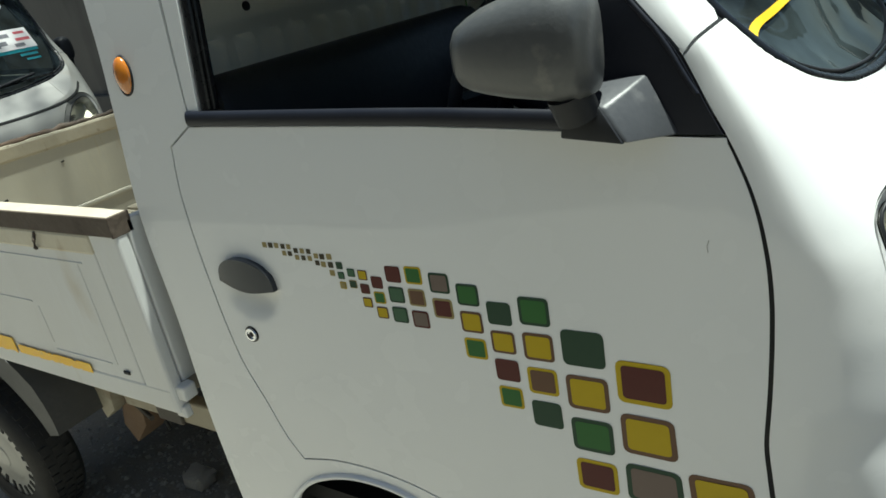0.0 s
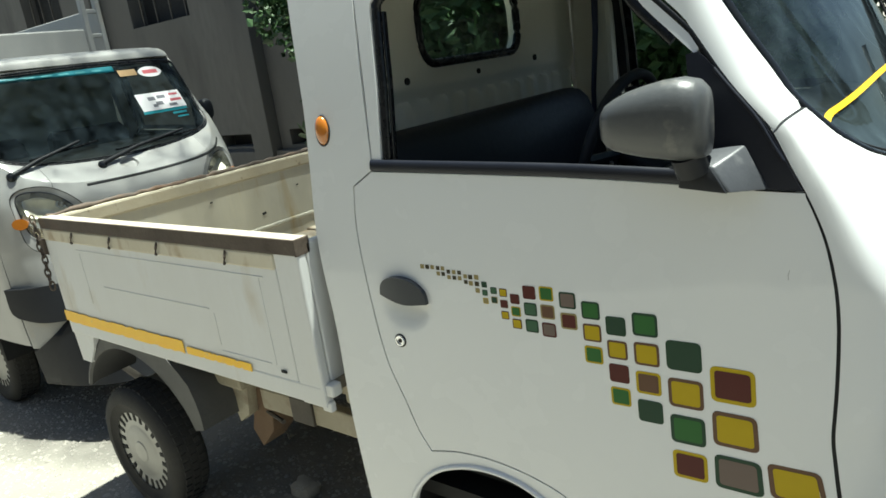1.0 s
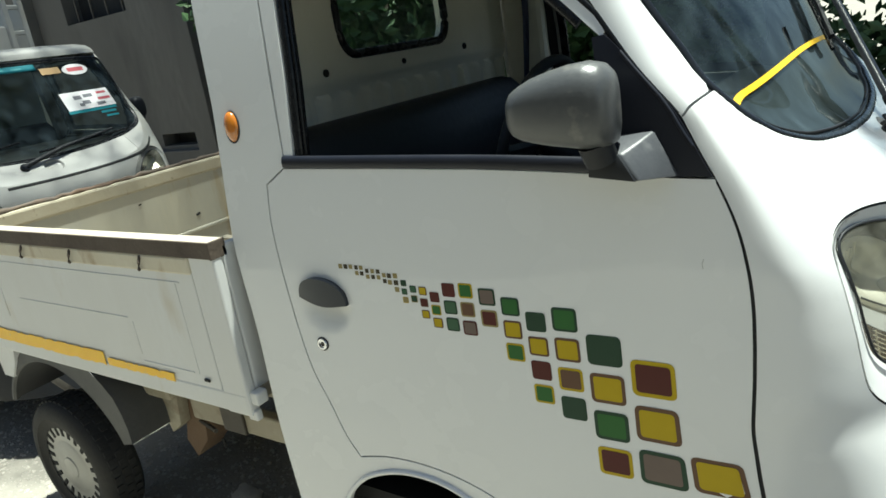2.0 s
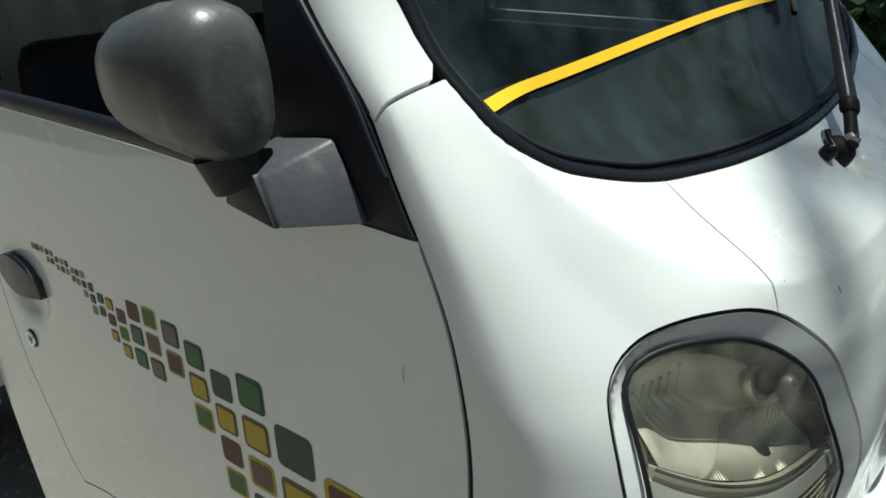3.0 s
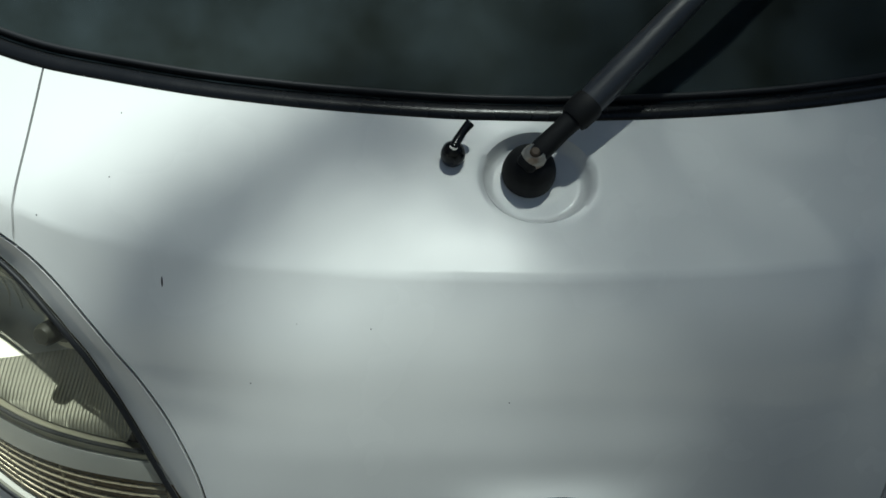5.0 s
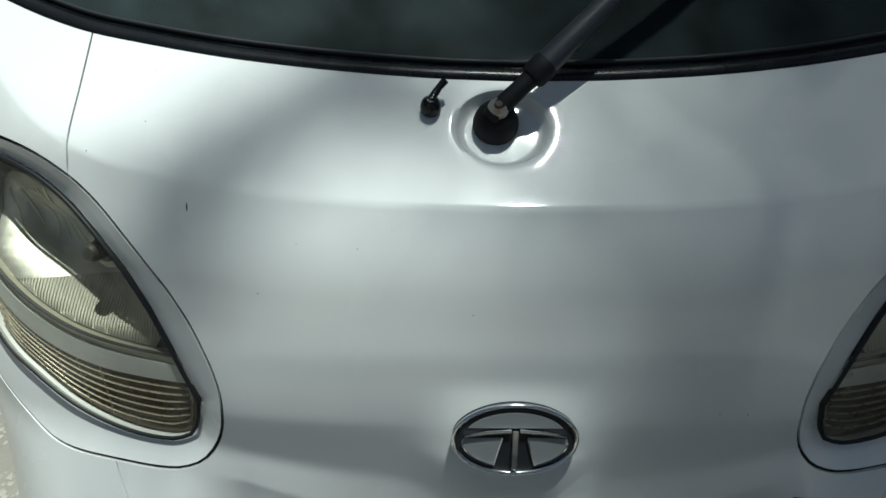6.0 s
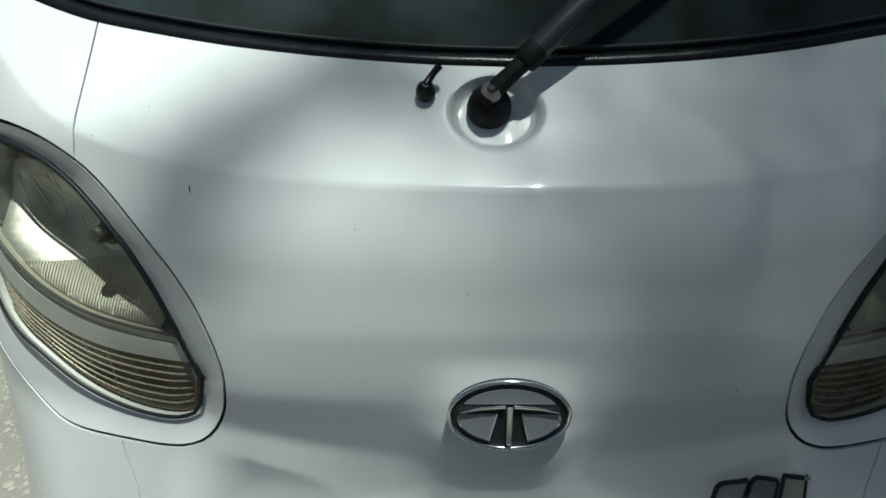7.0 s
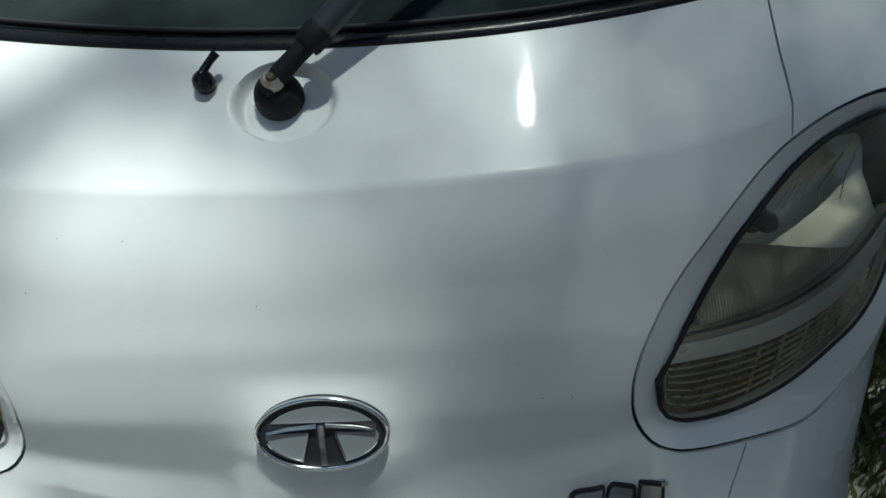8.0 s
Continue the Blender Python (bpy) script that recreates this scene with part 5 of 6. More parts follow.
    tube([(-2.36, -.62, .70), (-2.35, -.62, .62)], .035, CHASSIS, "bump_stop", truck, "", 12)
    tube([(-1.86, -.60, .52), (-2.08, -.53, .49)], .008, STEEL, "brake_pipe", truck, "thin brake pipe", 6)
    tube([(-2.02, -.50, .50), (-2.06, -.47, .40), (-2.05, -.46, .33)], .006, RUBBER, "hose", truck, "black hose", 6)
    part("rail_plate", box((.10, .012, .085), (-1.72, -.621, .603), .004), STEEL, truck, "dark bolted plate")
    part("hinge_bracket", box((.03, .035, .035), (-1.412, -.735, .80), .005), PAINT_OLD, truck, "worn hinge bracket")
    part("hinge_foot", box((.035, .02, .03), (-1.43, -.745, .752), .005), PAINT_OLD, truck)
    # dark plastic mudguards over the rear wheels: an arch with a broad outer flange and a rounded front lobe
    for s in (-1, 1):
        rings = []
        for k in range(19):
            a = radians(14 + 146 * k / 18)
            lobe = max(0, 1 - k / 3.0)
            cx, cz, r = -2.53, .40, .375
            wide = .30 - .16 * lobe - .24 * float(ease((k - 8) / 7))
            ring = []
            for yy, d in ((.738, 0), (.746, .015), (.744, .05), (.742, wide), (.54, wide), (.54, wide * .74), (.71, min(.03, wide * .5))):
                z = cz + r * math.sin(a) * .86 * (1 + d)
                ring.append((cx + r * math.cos(a) * 1.02 * (1 + d), s * yy, min(z, .765) + .012 * lobe))
            rings.append(ring)
        lofted("mudguard", rings, GUARD, truck, "dark grey plastic mudguard", 40)
    wheel(truck, -2.645, -.665, -1)
    wheel(truck, -2.645, .665, 1)
    wheel(truck, -.94, -.60, -1)
    wheel(truck, -.94, .60, 1)
    for s in (-1, 1):
        rings = []
        for k in range(13):
            a = radians(-5 + 190 * k / 12)
            rings.append([(-.955 + .34 * (1 + d) * math.cos(a), s * yy, .36 + .32 * (1 + d) * math.sin(a)) for yy, d in ((.70, 0), (.70, .02), (.40, .02), (.40, 0))])
        lofted("wheel_well", rings, DARK, truck, "dark wheel well", 40)


# ---------- the truck in front ----------
truck = thing("mini_truck", "white mini truck with checkered door decal and open load bed", "truck")
build_cab(truck, True)
badge(truck)
wiper(truck)
nozzle(truck)
nose_marks(truck)
cab_inside(truck)
bed(truck)

# ---------- ground ----------
GRAVEL = material("dusty_gravel", (0.29, 0.27, 0.232), 0.95, second=(0.185, 0.172, 0.148), scale=2.5, amount=0.8, stains=(0.14, 0.13, 0.115), stain_at=(0.58, 0.75), stain_scale=1.2, bump=0.6, bump_scale=45)
ground = mesh_object("ground", [(-400, -400, 0), (400, -400, 0), (400, 400, 0), (-400, 400, 0)], [(0, 1, 2, 3)], GRAVEL, None, "", False)
tagged(ground, "grey dusty gravel ground", "ground", "", "structure")
PEBBLE = material("pebbles", (0.47, 0.44, 0.38), 0.9, second=(0.22, 0.20, 0.18), scale=12, amount=0.9)
rnd = random.Random(4)


def pebbles(name, x0, x1, y0, y1, count, lo, hi):
    verts, faces = [], []
    for _ in range(count):
        x, y, r = rnd.uniform(x0, x1), rnd.uniform(y0, y1) - rnd.random() ** 3 * 1.5, lo + (hi - lo) * rnd.random() ** 3
        b = len(verts)
        a0 = rnd.random() * 6
        for k in range(5):
            rr = r * rnd.uniform(.7, 1.2)
            verts.append((x + rr * math.cos(a0 + k * 1.257), y + rr * math.sin(a0 + k * 1.257), r * rnd.uniform(-.1, .15)))
        verts.append((x + r * rnd.uniform(-.3, .3), y + r * rnd.uniform(-.3, .3), r * rnd.uniform(.5, .8)))
        faces += [(b + k, b + (k + 1) % 5, b + 5) for k in range(5)]
    ob = mesh_object(name, verts, faces, PEBBLE, None, "", False)
    tagged(ob, "loose grey gravel on the ground", "gravel", "", "stuff")


pebbles("gravel", -5.2, 0.3, -2.6, 1.0, 30000, .004, .017)
bm = box((.10, .08, .07), (-2.15, -.37, .03), .02)
for v in bm.verts:
    v.co += Vector((rnd.uniform(-.008, .008), rnd.uniform(-.008, .008), rnd.uniform(-.006, .006)))
tagged(part("stone", bm, PEBBLE, None, "grey stone lying on the gravel", True), category="stone")

# ---------- the second truck, nose to tail behind the first ----------
truck_b = thing("mini_truck", "older white mini truck with stickered windscreen, parked behind", "truck", (-3.56, .07, 0))
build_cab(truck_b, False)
# load body takes the same shade-darkened white
PAINT_CREAM = PAINT_DIMMED
STICK_W = material("white_sticker", (0.72, 0.70, 0.70), 0.4, scale=30, amount=0.2)
STICK_R = material("faded_red_print", (0.50, 0.10, 0.12), 0.4, scale=30, amount=0.3)
STICK_B = material("teal_print", (0.02, 0.20, 0.24), 0.4, scale=30, amount=0.3)
STICK_P = material("pale_teal_print", (0.10, 0.36, 0.38), 0.4, scale=30, amount=0.3)
STICK_G = material("grey_print", (0.16, 0.16, 0.18), 0.5, scale=60, amount=0.6)
STICK_T = material("tan_sticker", (0.40, 0.26, 0.12), 0.5, scale=30, amount=0.3)


def sticker(pts, mat, label, out=.001, parent=None):
    return panel("sticker", pts, mat, parent or truck_b, label, (), 1, out, .03, .0005)


def quad(u0, u1, h0, h1, lean=0.0):
    return [(u0, h0), (u1, h0 + lean), (u1, h1 + lean), (u0, h1)]


oval = [(.455 + .088 * math.cos(t), 1.716 + .030 * math.sin(t)) for t in np.arange(28) / 28 * 2 * math.pi]
s1 = sticker(oval, STICK_W, "white oval sticker with a red print bar")
sticker(quad(.40, .51, 1.706, 1.727), STICK_R, "", .002, s1)
s2 = sticker(quad(.255, .58, 1.498, 1.596), STICK_W, "white rectangular sticker with worn prints")
for u, h, w, b, m in ((.33, 1.585, .05, .02, STICK_G), (.40, 1.59, .06, .018, STICK_G), (.37, 1.555, .05, .02, STICK_G), (.335, 1.545, .03, .016, STICK_G), (.50, 1.565, .09, .014, STICK_R), (.46, 1.54, .06, .014, STICK_G), (.50, 1.597, .07, .012, STICK_R)):
    sticker(quad(u - w / 2 + .02, u + w / 2 + .02, h - b / 2 - .022, h + b / 2 - .022), m, "", .002, s2)
sticker(quad(.25, .57, 1.482, 1.497), STICK_B, "teal strip")
sticker(quad(.44, .55, 1.462, 1.474), STICK_B, "teal print bar")
sticker(quad(.46, .55, 1.440, 1.450), STICK_B, "teal print bar")
sticker(quad(.235, .355, 1.705, 1.74), STICK_T, "tan sticker")
s3 = sticker(quad(-.60, .22, 1.735, 1.768), STICK_B, "teal sun strip with pale print bars")
for k in range(7):
    sticker(quad(-.52 + k * .10, -.46 + k * .10, 1.747, 1.755), STICK_P, "", .002, s3)
for u0, h0, u1, h1 in ((-.16, 1.275, .42, 1.362), (-.60, 1.30, -.20, 1.400)):
    n0, p0, p1 = Vector(skin_normal(u0, h0)), Vector(on_skin(u0, h0, .012)), Vector(on_skin(u1, h1, .02))
    w = tube([tuple(p0), tuple(p0 * .6 + p1 * .4 + n0 * .02), tuple(p1)], [.013, .010, .007], BLACK, "wiper", truck_b, "black wiper", 8)
    b = lathe([(0, 0), (.022, 0), (.021, .014), (.012, .022), (0, .022)], 16)
    b.transform(Matrix.Translation(on_skin(u0, h0, 0)) @ n0.to_track_quat("Z", "Y").to_matrix().to_4x4())
    part("wiper_boot", b, RUBBER, w, "", True)
    tube([tuple(on_skin(u0 + .12, h0 + .05, .012)), tuple(on_skin(u1 + .10, h1 - .01, .012))], .006, RUBBER, "wiper_blade", w, "", 6)
part("cab_back", box((.03, 1.24, 1.0), (-1.37, 0, 1.30), .01), INSIDE, truck_b, "cream cab rear wall")
part("cab_floor", box((1.3, 1.3, .04), (-.75, 0, .52)), DARK, truck_b)
dash = [[(-.30, y, 1.30), (-.36, y, 1.345), (-.52, y, 1.36), (-.60, y, 1.33), (-.62, y, 1.22), (-.58, y, 1.05), (-.35, y, 1.0)] for y in (-.60, -.3, 0, .3, .60)]
lofted("dashboard", dash, BLACK, truck_b, "black dashboard", 40)
for y in (-.33, .33):
    rings = []
    for z, t, wd in ((.95, .13, .46), (1.15, .13, .5), (1.30, .11, .5), (1.40, .09, .49), (1.44, .05, .44)):
        cx = -1.20 - (z - 1.0) * .1
        rings.append([(cx + t / 2 * a, y + wd / 2 * b, z) for a, b in ((-1, -.9), (-.8, -1), (.8, -1), (1, -.9), (1, .9), (.8, 1), (-.8, 1), (-1, .9))])
    lofted("seat", rings, SEAT, truck_b, "dark seat", 50)
seal("hood_gap", curve([(-.30, 1.205), (0, 1.203), (.30, 1.212), (.45, 1.228), (.55, 1.252), (.63, 1.29)], .02), .014, .002, DARK, truck_b, "dark panel gap below the screen", 1, .001)
# amber corner indicators, front bumper of black plastic
for s in (-1, 1):
    pts = [(.645 + .035 * math.cos(t), 1.085 + .026 * math.sin(t)) for t in np.arange(20) / 20 * 2 * math.pi]
    panel("front_indicator", pts, AMBER, truck_b, "amber front indicator", (), s, .006, .02, .02)
    wheel(truck_b, -.94, s * .60, s)
    wheel(truck_b, -2.70, s * .665, s)
    rings = [[(-.955 + .34 * (1 + d) * math.cos(radians(-5 + 190 * k / 12)), s * yy, .36 + .32 * (1 + d) * math.sin(radians(-5 + 190 * k / 12))) for yy, d in ((.70, 0), (.70, .02), (.40, .02), (.40, 0))] for k in range(13)]
    lofted("wheel_well", rings, DARK, truck_b, "", 40)
bp = [(-.82, .78), (-.80, .64), (-.5, .61), (0, .60), (.5, .61), (.80, .64), (.82, .78), (.4, .785), (0, .79), (-.4, .785)]
panel("bumper_cover", curve(bp, .03, True, sharp=(0, 6)), BLACK, truck_b, "black plastic bumper", (), 1, .035, .04, .05)
part("chassis_rail", box((2.6, .06, .10), (-1.75, -.42, .62), .006), STEEL, truck_b)
part("chassis_rail", box((2.6, .06, .10), (-1.75, .42, .62), .006), STEEL, truck_b)
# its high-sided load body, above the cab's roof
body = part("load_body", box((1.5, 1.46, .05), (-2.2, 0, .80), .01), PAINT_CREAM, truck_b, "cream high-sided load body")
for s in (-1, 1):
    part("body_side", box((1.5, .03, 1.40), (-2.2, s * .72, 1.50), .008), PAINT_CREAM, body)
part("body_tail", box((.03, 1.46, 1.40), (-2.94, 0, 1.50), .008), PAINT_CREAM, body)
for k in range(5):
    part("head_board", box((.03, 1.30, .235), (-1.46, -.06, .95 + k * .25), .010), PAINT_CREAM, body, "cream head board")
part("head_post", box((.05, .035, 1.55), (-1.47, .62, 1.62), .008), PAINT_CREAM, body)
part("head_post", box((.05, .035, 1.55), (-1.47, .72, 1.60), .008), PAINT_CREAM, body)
for z in (2.02, 2.18, 2.34):
    part("head_rung", box((.03, .12, .03), (-1.465, .67, z), .006), PAINT_CREAM, body)

# ---------- wall of the building beyond ----------
CONCRETE = material("grey_weathered_plaster", (0.15, 0.142, 0.13), 0.9, second=(0.085, 0.08, 0.072), scale=0.9, amount=0.8, stains=(0.05, 0.048, 0.045), stain_at=(0.56, 0.75), stain_scale=1.1, bump=0.15, bump_scale=20, stretch=(1, 1, 0.35))
WY = 3.5


def wall_with(name, x0, x1, z1, holes, y, thick=.25):
    v, f, loops = triangulated([(x0, 0), (x1, 0), (x1, z1), (x0, z1)], [np.array(h) for h in holes], 1.0)
    k = len(v)
    verts = [(a, y, b) for a, b in v] + [(a, y + thick, b) for a, b in v]
    faces = [tuple(t) for t in f] + [tuple(int(i) + k for i in t[::-1]) for t in f]
    for lp in loops:
        idx = [int(np.argmin(np.sum((v - q) ** 2, 1))) for q in lp]
        faces += [(idx[i], idx[i - 1], idx[i - 1] + k, idx[i] + k) for i in range(len(idx))]
    return tagged(mesh_object(name, verts, faces, CONCRETE, None, "", False), "grey weathered plaster building wall", "wall", "", "structure")


rect = lambda x0, x1, z0, z1: [(x0, z0), (x1, z0), (x1, z1), (x0, z1)]
wall = wall_with("wall_north", -16, -5.9, 5.2, [rect(-9.35, -8.0, 2.44, 3.5), rect(-7.95, -7.2, .80, .95), rect(-6.55, -6.15, .80, .98), rect(-12.5, -11.2, 2.44, 3.5)], WY)
for x0, x1 in ((-9.35, -8.0), (-12.5, -11.2)):
    part("window_back", box((x1 - x0 + .3, .02, 1.3), ((x0 + x1) / 2, WY + .24, 3.0)), DARK, wall)
    for k in range(4):
        part("window_bar", box((.025, .02, 1.06), (x0 + (k + .5) * (x1 - x0) / 4, WY + .08, 2.97), .004), STEEL, wall, "dark steel window bar")
part("vent_back", box((2.2, .02, .4), (-7.05, WY + .24, .9)), DARK, wall)
part("pilaster", box((.34, .16, 5.2), (-6.9, WY - .08, 2.6), .01), CONCRETE, wall, "grey plaster pilaster")
part("pilaster", box((.30, .16, 5.2), (-10.2, WY - .08, 2.6), .01), CONCRETE, wall, "grey plaster pilaster")
part("plinth", box((10.1, .10, .75), (-10.95, WY - .05, .375), .01), CONCRETE, wall, "grey plinth")
# roof of that building
tagged(part("roof_slab", box((10.6, 6.0, .18), (-10.95, WY + 2.6, 5.29), .01), CONCRETE, None, "grey roof slab", False), category="roof", kind="structure")
# plain walls added out of view, ahead and south of the trucks, to block sky light
tagged(part("wall_east", box((.25, 10.5, 3.4), (6.2, 4.2, 1.7), .01), CONCRETE, None, "plain grey wall added out of view to block sky light"), category="wall", kind="structure")
tagged(part("wall_northeast", box((3.6, .25, 3.4), (4.3, 6.4, 1.7), .01), CONCRETE, None, "plain grey wall added out of view to block sky light"), category="wall", kind="structure")
tagged(part("wall_south", box((22, .25, 4.0), (-5.0, -5.2, 2.0), .01), CONCRETE, None, "plain grey wall added out of view to block sky light"), category="wall", kind="structure")
# low raised platform straight across the yard
plat = tagged(part("platform", box((2.6, 2.0, .30), (1.0, 3.95, 1.25), .02), CONCRETE, None, "grey slab platform over a dark gap"), category="platform", kind="structure")
part("platform_back", box((2.4, .1, 1.1), (1.0, 4.7, .55)), DARK, plat)
for x in (-.2, 2.2):
    part("platform_leg", box((.18, .18, 1.1), (x, 3.2, .55), .01), DARK, plat)

# ---------- greenery ----------
LEAF = material("leaf_green", (0.055, 0.115, 0.03), 0.55, second=(0.025, 0.06, 0.016), scale=1.5, amount=1.0)
BARK = material("bark", (0.10, 0.075, 0.055), 0.9, second=(0.05, 0.04, 0.03), scale=9, amount=0.9, bump=0.4, bump_scale=30)
GRASS = material("grass_green", (0.07, 0.12, 0.03), 0.6, second=(0.13, 0.12, 0.05), scale=3, amount=0.9)


def tree(x, y, height, seed, spread, label):
    r = random.Random(seed)
    t = thing("tree", label, "tree", (x, y, 0), "trees along the yard")
    top = height * .55
    pts = [(0, 0, 0), (.05, .02, top * .35), (-.03, .06, top * .7), (.04, .0, top)]
    tube(pts, [.11, .09, .075, .05], BARK, "trunk", t, "grey-brown trunk", 10)
    clumps = []
    for k in range(9):
        a, el = r.uniform(0, 6.28), r.uniform(.1, 1.2)
        ln = spread * r.uniform(.6, 1.0)
        s = Vector((0, 0, top * r.uniform(.45, 1.0)))
        e = s + Vector((math.cos(a) * math.cos(el), math.sin(a) * math.cos(el), math.sin(el))) * ln
        tube([tuple(s), tuple((s + e) / 2 + Vector((0, 0, .08))), tuple(e)], [.04, .026, .012], BARK, "limb", t, "", 6)
        clumps += [(e, .5 * spread), ((s + e) / 2, .4 * spread)]
    for _ in range(10):
        clumps.append((Vector((r.uniform(-1, 1) * spread, r.uniform(-1, 1) * spread, height * r.uniform(.12, .95))), .42 * spread))
    verts, faces = [], []
    for c, rad in clumps:
        for _ in range(330):
            d = Vector((r.gauss(0, 1), r.gauss(0, 1), r.gauss(0, .8))).normalized() * rad * r.random() ** .45
            p = c + d
            if p.z < .05:
                continue
            q = Euler((r.uniform(0, 6), r.uniform(0, 6), r.uniform(0, 6))).to_matrix()
            s = r.uniform(.03, .075)
            b = len(verts)
            verts += [tuple(p + q @ Vector(w)) for w in ((0, -s, 0), (s * .5, 0, s * .12), (0, s, 0), (-s * .5, 0, s * .12))]
            faces += [(b, b + 1, b + 2, b + 3)]
    mesh_object("crown", verts, faces, LEAF, t, "green leafy crown with gaps", False)


for k, (x, y, h, sp) in enumerate(((-4.6, 3.1, 3.4, .9), (-3.9, 3.0, 3.0, .9), (-2.9, 2.9, 3.3, .9), (-1.9, 2.9, 3.0, .85), (-1.0, 3.0, 3.2, .85), (-4.4, 4.4, 4.0, 1.1), (-2.2, 4.3, 4.2, 1.1))):
    tree(x, y, h, 20 + k, sp, "leafy green shrub tree beside the yard")


def grass(name, x0, x1, y0, y1, count):
    r = random.Random(6)
    verts, faces = [], []
    for _ in range(count):
        x, y = r.uniform(x0, x1), y0 + (y1 - y0) * r.random() ** .8
        a, h, w = r.uniform(0, 6.28), r.uniform(.03, .12), r.uniform(.003, .007)
        dx, dy = math.cos(a), math.sin(a)
        b = len(verts)
        l = r.uniform(.2, .7) * h
        verts += [(x - dy * w, y + dx * w, 0), (x + dy * w, y - dx * w, 0), (x + dx * l * .4, y + dy * l * .4, h * .7), (x + dx * l, y + dy * l, h)]
        faces += [(b, b + 1, b + 2), (b, b + 2, b + 3)]
    tagged(mesh_object(name, verts, faces, GRASS, None, "", False), "short green grass and weeds", "grass", "", "stuff")


grass("grass", -2.6, .6, .98, 2.6, 26000)


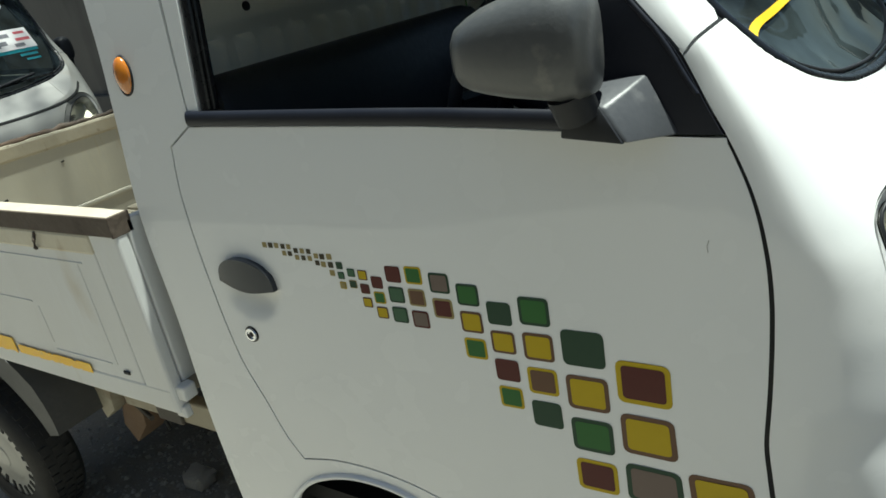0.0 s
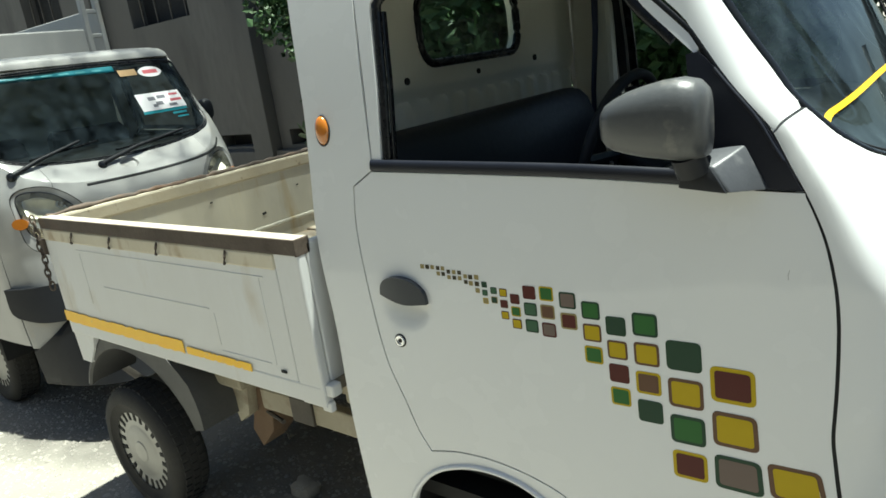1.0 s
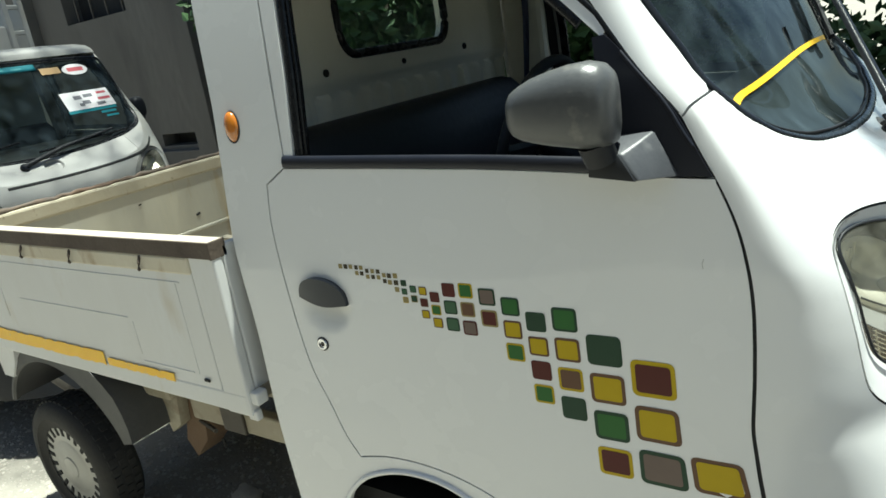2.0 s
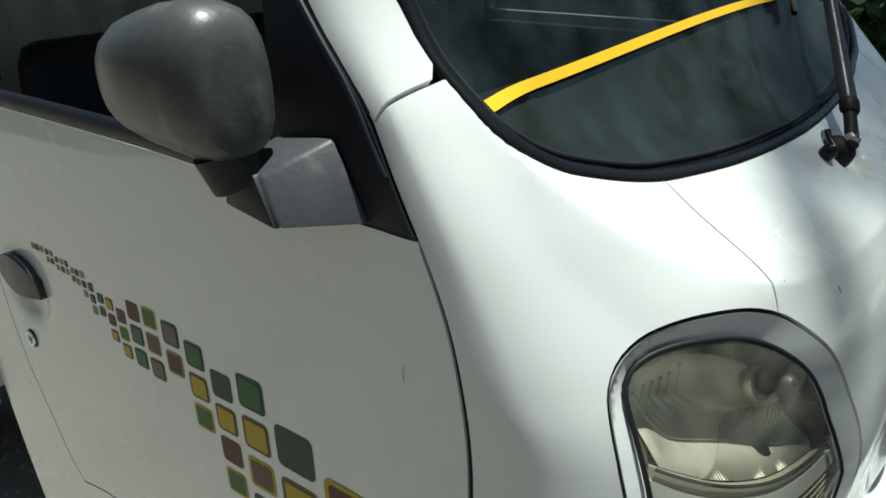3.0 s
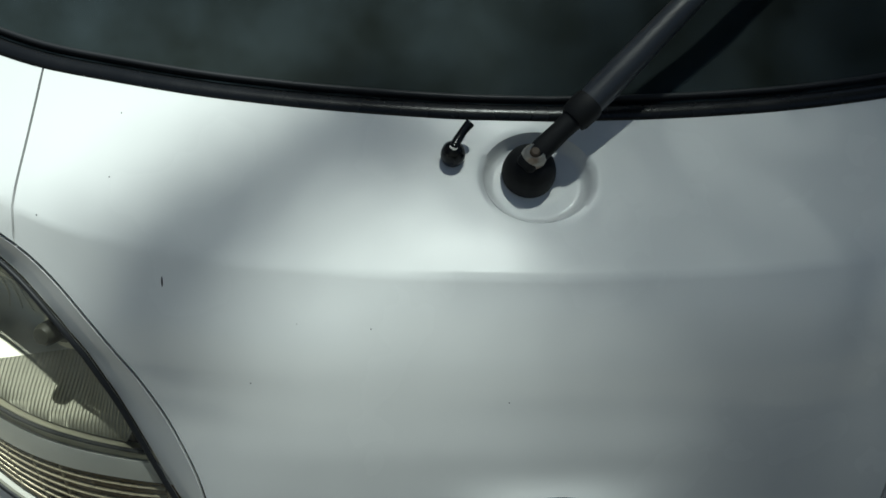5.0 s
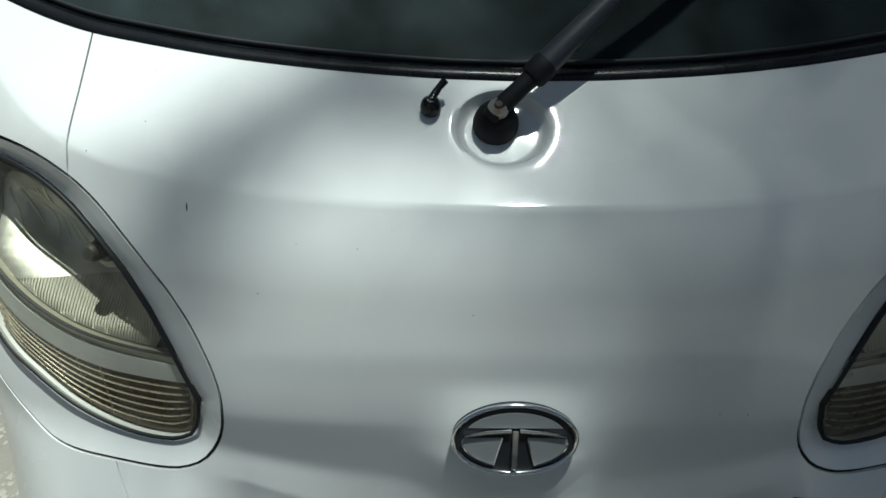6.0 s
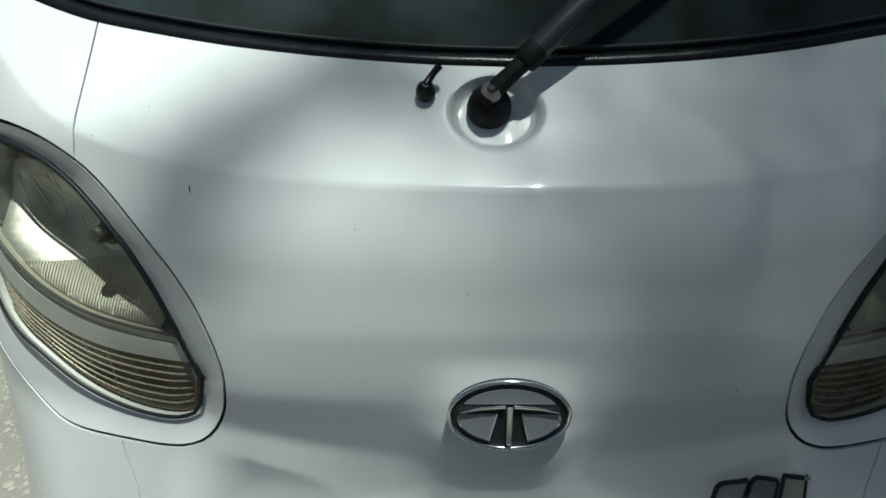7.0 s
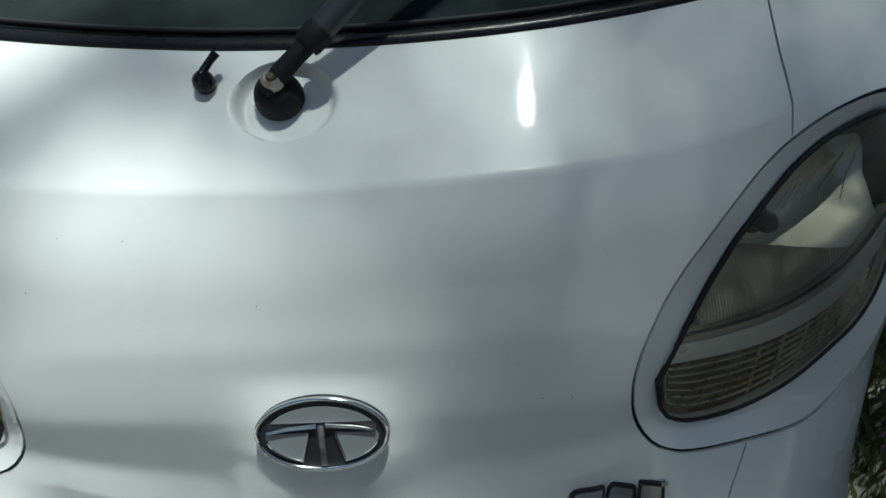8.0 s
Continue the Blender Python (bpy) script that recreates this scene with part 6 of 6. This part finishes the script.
# tall shade tree: its crown stands over the yard's edge, one leafy bough reaching out over the first truck's nose
def shade_tree(x, y, tip, z, seed):
    r = random.Random(seed)
    t = thing("tree", "tall leafy shade tree with a high crown", "tree", (x, y, 0))
    heart = Vector((tip[0] - x, tip[1] + 2.6 - y, z))
    tube([(0, 0, 0), (.05, -.05, 2), (.0, -.1, 4), tuple(heart * .7), tuple(heart * .95)], [.24, .19, .16, .11, .05], BARK, "trunk", t, "grey-brown trunk", 12)
    for ex, ey in ((-1.6, 2.4), (-.8, 1.7), (.25, 1.8), (.9, 2.6), (1.2, 3.6), (-1.8, 3.6), (0, 4.4)):
        e = Vector((tip[0] + ex - x, tip[1] + ey - y, z - .1))
        tube([tuple(heart * .75), tuple((heart * .75 + e) / 2 + Vector((0, 0, .2))), tuple(e)], [.07, .04, .010], BARK, "limb", t, "", 6)
    verts, faces = [], []

    def leaf(px, py, pz, s):
        q = Euler((r.uniform(-.6, .6), r.uniform(-.6, .6), r.uniform(0, 6))).to_matrix()
        b, p = len(verts), Vector((px - x, py - y, pz))
        verts.extend(tuple(p + q @ Vector(w)) for w in ((0, -s, 0), (s * .5, 0, s * .12), (0, s, 0), (-s * .5, 0, s * .12)))
        faces.append((b, b + 1, b + 2, b + 3))
    # crown is out of view; leaf groups are set by the shade they throw
    # fan-shaped crown, widening from its tip
    for _ in range(9000):
        d, a = 1.25 + 3.8 * r.random() ** .6, r.uniform(radians(62), radians(128))
        leaf(tip[0] + d * math.cos(a), tip[1] + d * math.sin(a), z + r.uniform(-1.6, .1) * min(1, (d - 1.2) / 1.5), r.uniform(.05, .10))
    gold = .6180339887
    for k in range(9800):                               # small young leaves of the crown's tip, evenly spread
        d, a = 1.32 * math.sqrt((k + .5) / 9800), radians(60) + radians(68) * ((k * gold) % 1)
        leaf(tip[0] + d * math.cos(a) + r.gauss(0, .012), tip[1] + d * math.sin(a) + r.gauss(0, .012), z + r.uniform(-.10, .05), r.uniform(.010, .016))
    for k in range(1800):                                # fuller twigs on the far flank of the tip
        d, a = math.sqrt(.16 + 1.4 * ((k + .5) / 1800)), radians(64) + radians(46) * ((k * gold) % 1)
        leaf(tip[0] + d * math.cos(a) + r.gauss(0, .015), tip[1] + d * math.sin(a) + r.gauss(0, .015), z + r.uniform(-.15, .05), r.uniform(.012, .020))
    for k in range(560):                                 # a thick spray within them, added to shade the left lamp
        d, a = math.sqrt(.34 + .46 * ((k + .5) / 560)), radians(72) + radians(16) * ((k * gold) % 1)
        leaf(tip[0] + d * math.cos(a) + r.gauss(0, .015), tip[1] + d * math.sin(a) + r.gauss(0, .015), z + r.uniform(-.15, .05), r.uniform(.012, .020))
    for _ in range(10000):                               # forward spread of the crown, added unseen to shade the yard ahead
        a, d = r.uniform(0, 6.283), math.sqrt(r.random())
        d *= 1 + .07 * math.sin(5 * a + 1) + .05 * math.sin(11 * a)
        px, py = 1.65 + 1.45 * d * math.cos(a), 1.0 + 2.9 * d * math.sin(a)
        if px > .40 + .05 * math.sin(py * 9):
            leaf(tip[0] + px, tip[1] + py, z + r.uniform(-.8, .1), r.uniform(.05, .11))
    for k in range(390):                                 # the outreaching bough
        d, w = -.13 + .32 * (k + .5) / 390, .104 * (((k * gold) % 1) - .5) + r.gauss(0, .012)
        leaf(tip[0] + d * .64 + w * .77, tip[1] - .03 - d * .77 + w * .64, z + r.uniform(-.06, .04), r.uniform(.010, .016))
    for k in range(640):                                 # scattered twigs in the gap
        leaf(tip[0] + .05 + .45 * ((k * gold) % 1) + r.gauss(0, .012), tip[1] - .25 + .75 * (k + .5) / 640, z + r.uniform(-.06, .04), r.uniform(.010, .016))
    mesh_object("crown", verts, faces, LEAF, t, "green leafy crown with gaps", False)


shade_tree(1.6, 5.2, (.89, .70), 8.4, 5)


def leafy_tree(x, y, centre, radius, count, seed):
    """A tree added to shade: its loose crown, out of view, dapples the truck behind."""
    r = random.Random(seed)
    t = thing("tree", "added tall tree, crown out of view, to shade the truck behind", "tree", (x, y, 0))
    c = Vector(centre) - Vector((x, y, 0))
    tube([(0, 0, 0), (.04, .02, 2), (.0, -.1, 4), tuple(c * .7), tuple(c * .98)], [.17, .14, .11, .08, .03], BARK, "trunk", t, "grey-brown trunk", 12)
    for k in range(9):
        a = 6.283 * k / 9
        e = c + Vector((math.cos(a) * radius * .8, math.sin(a) * radius * .8, r.uniform(-.3, .1)))
        tube([tuple(c * .7), tuple((c * .7 + e) / 2 + Vector((0, 0, .2))), tuple(e)], [.05, .03, .008], BARK, "limb", t, "", 6)
    verts, faces = [], []
    for _ in range(count):
        a, d = r.uniform(0, 6.283), radius * math.sqrt(r.random()) * (1 + .08 * math.sin(r.uniform(0, 6.283)))
        p = c + Vector((math.cos(a) * d, math.sin(a) * d, r.uniform(-.5, .4)))
        q = Euler((r.uniform(-.7, .7), r.uniform(-.7, .7), r.uniform(0, 6))).to_matrix()
        s = r.uniform(.012, .02)
        b = len(verts)
        verts += [tuple(p + q @ Vector(w)) for w in ((0, -s, 0), (s * .5, 0, s * .12), (0, s, 0), (-s * .5, 0, s * .12))]
        faces.append((b, b + 1, b + 2, b + 3))
    mesh_object("crown", verts, faces, LEAF, t, "green leafy crown with gaps", False)


leafy_tree(-3.0, 3.9, (-2.95, 1.65, 7.0), 1.55, 30000, 9)
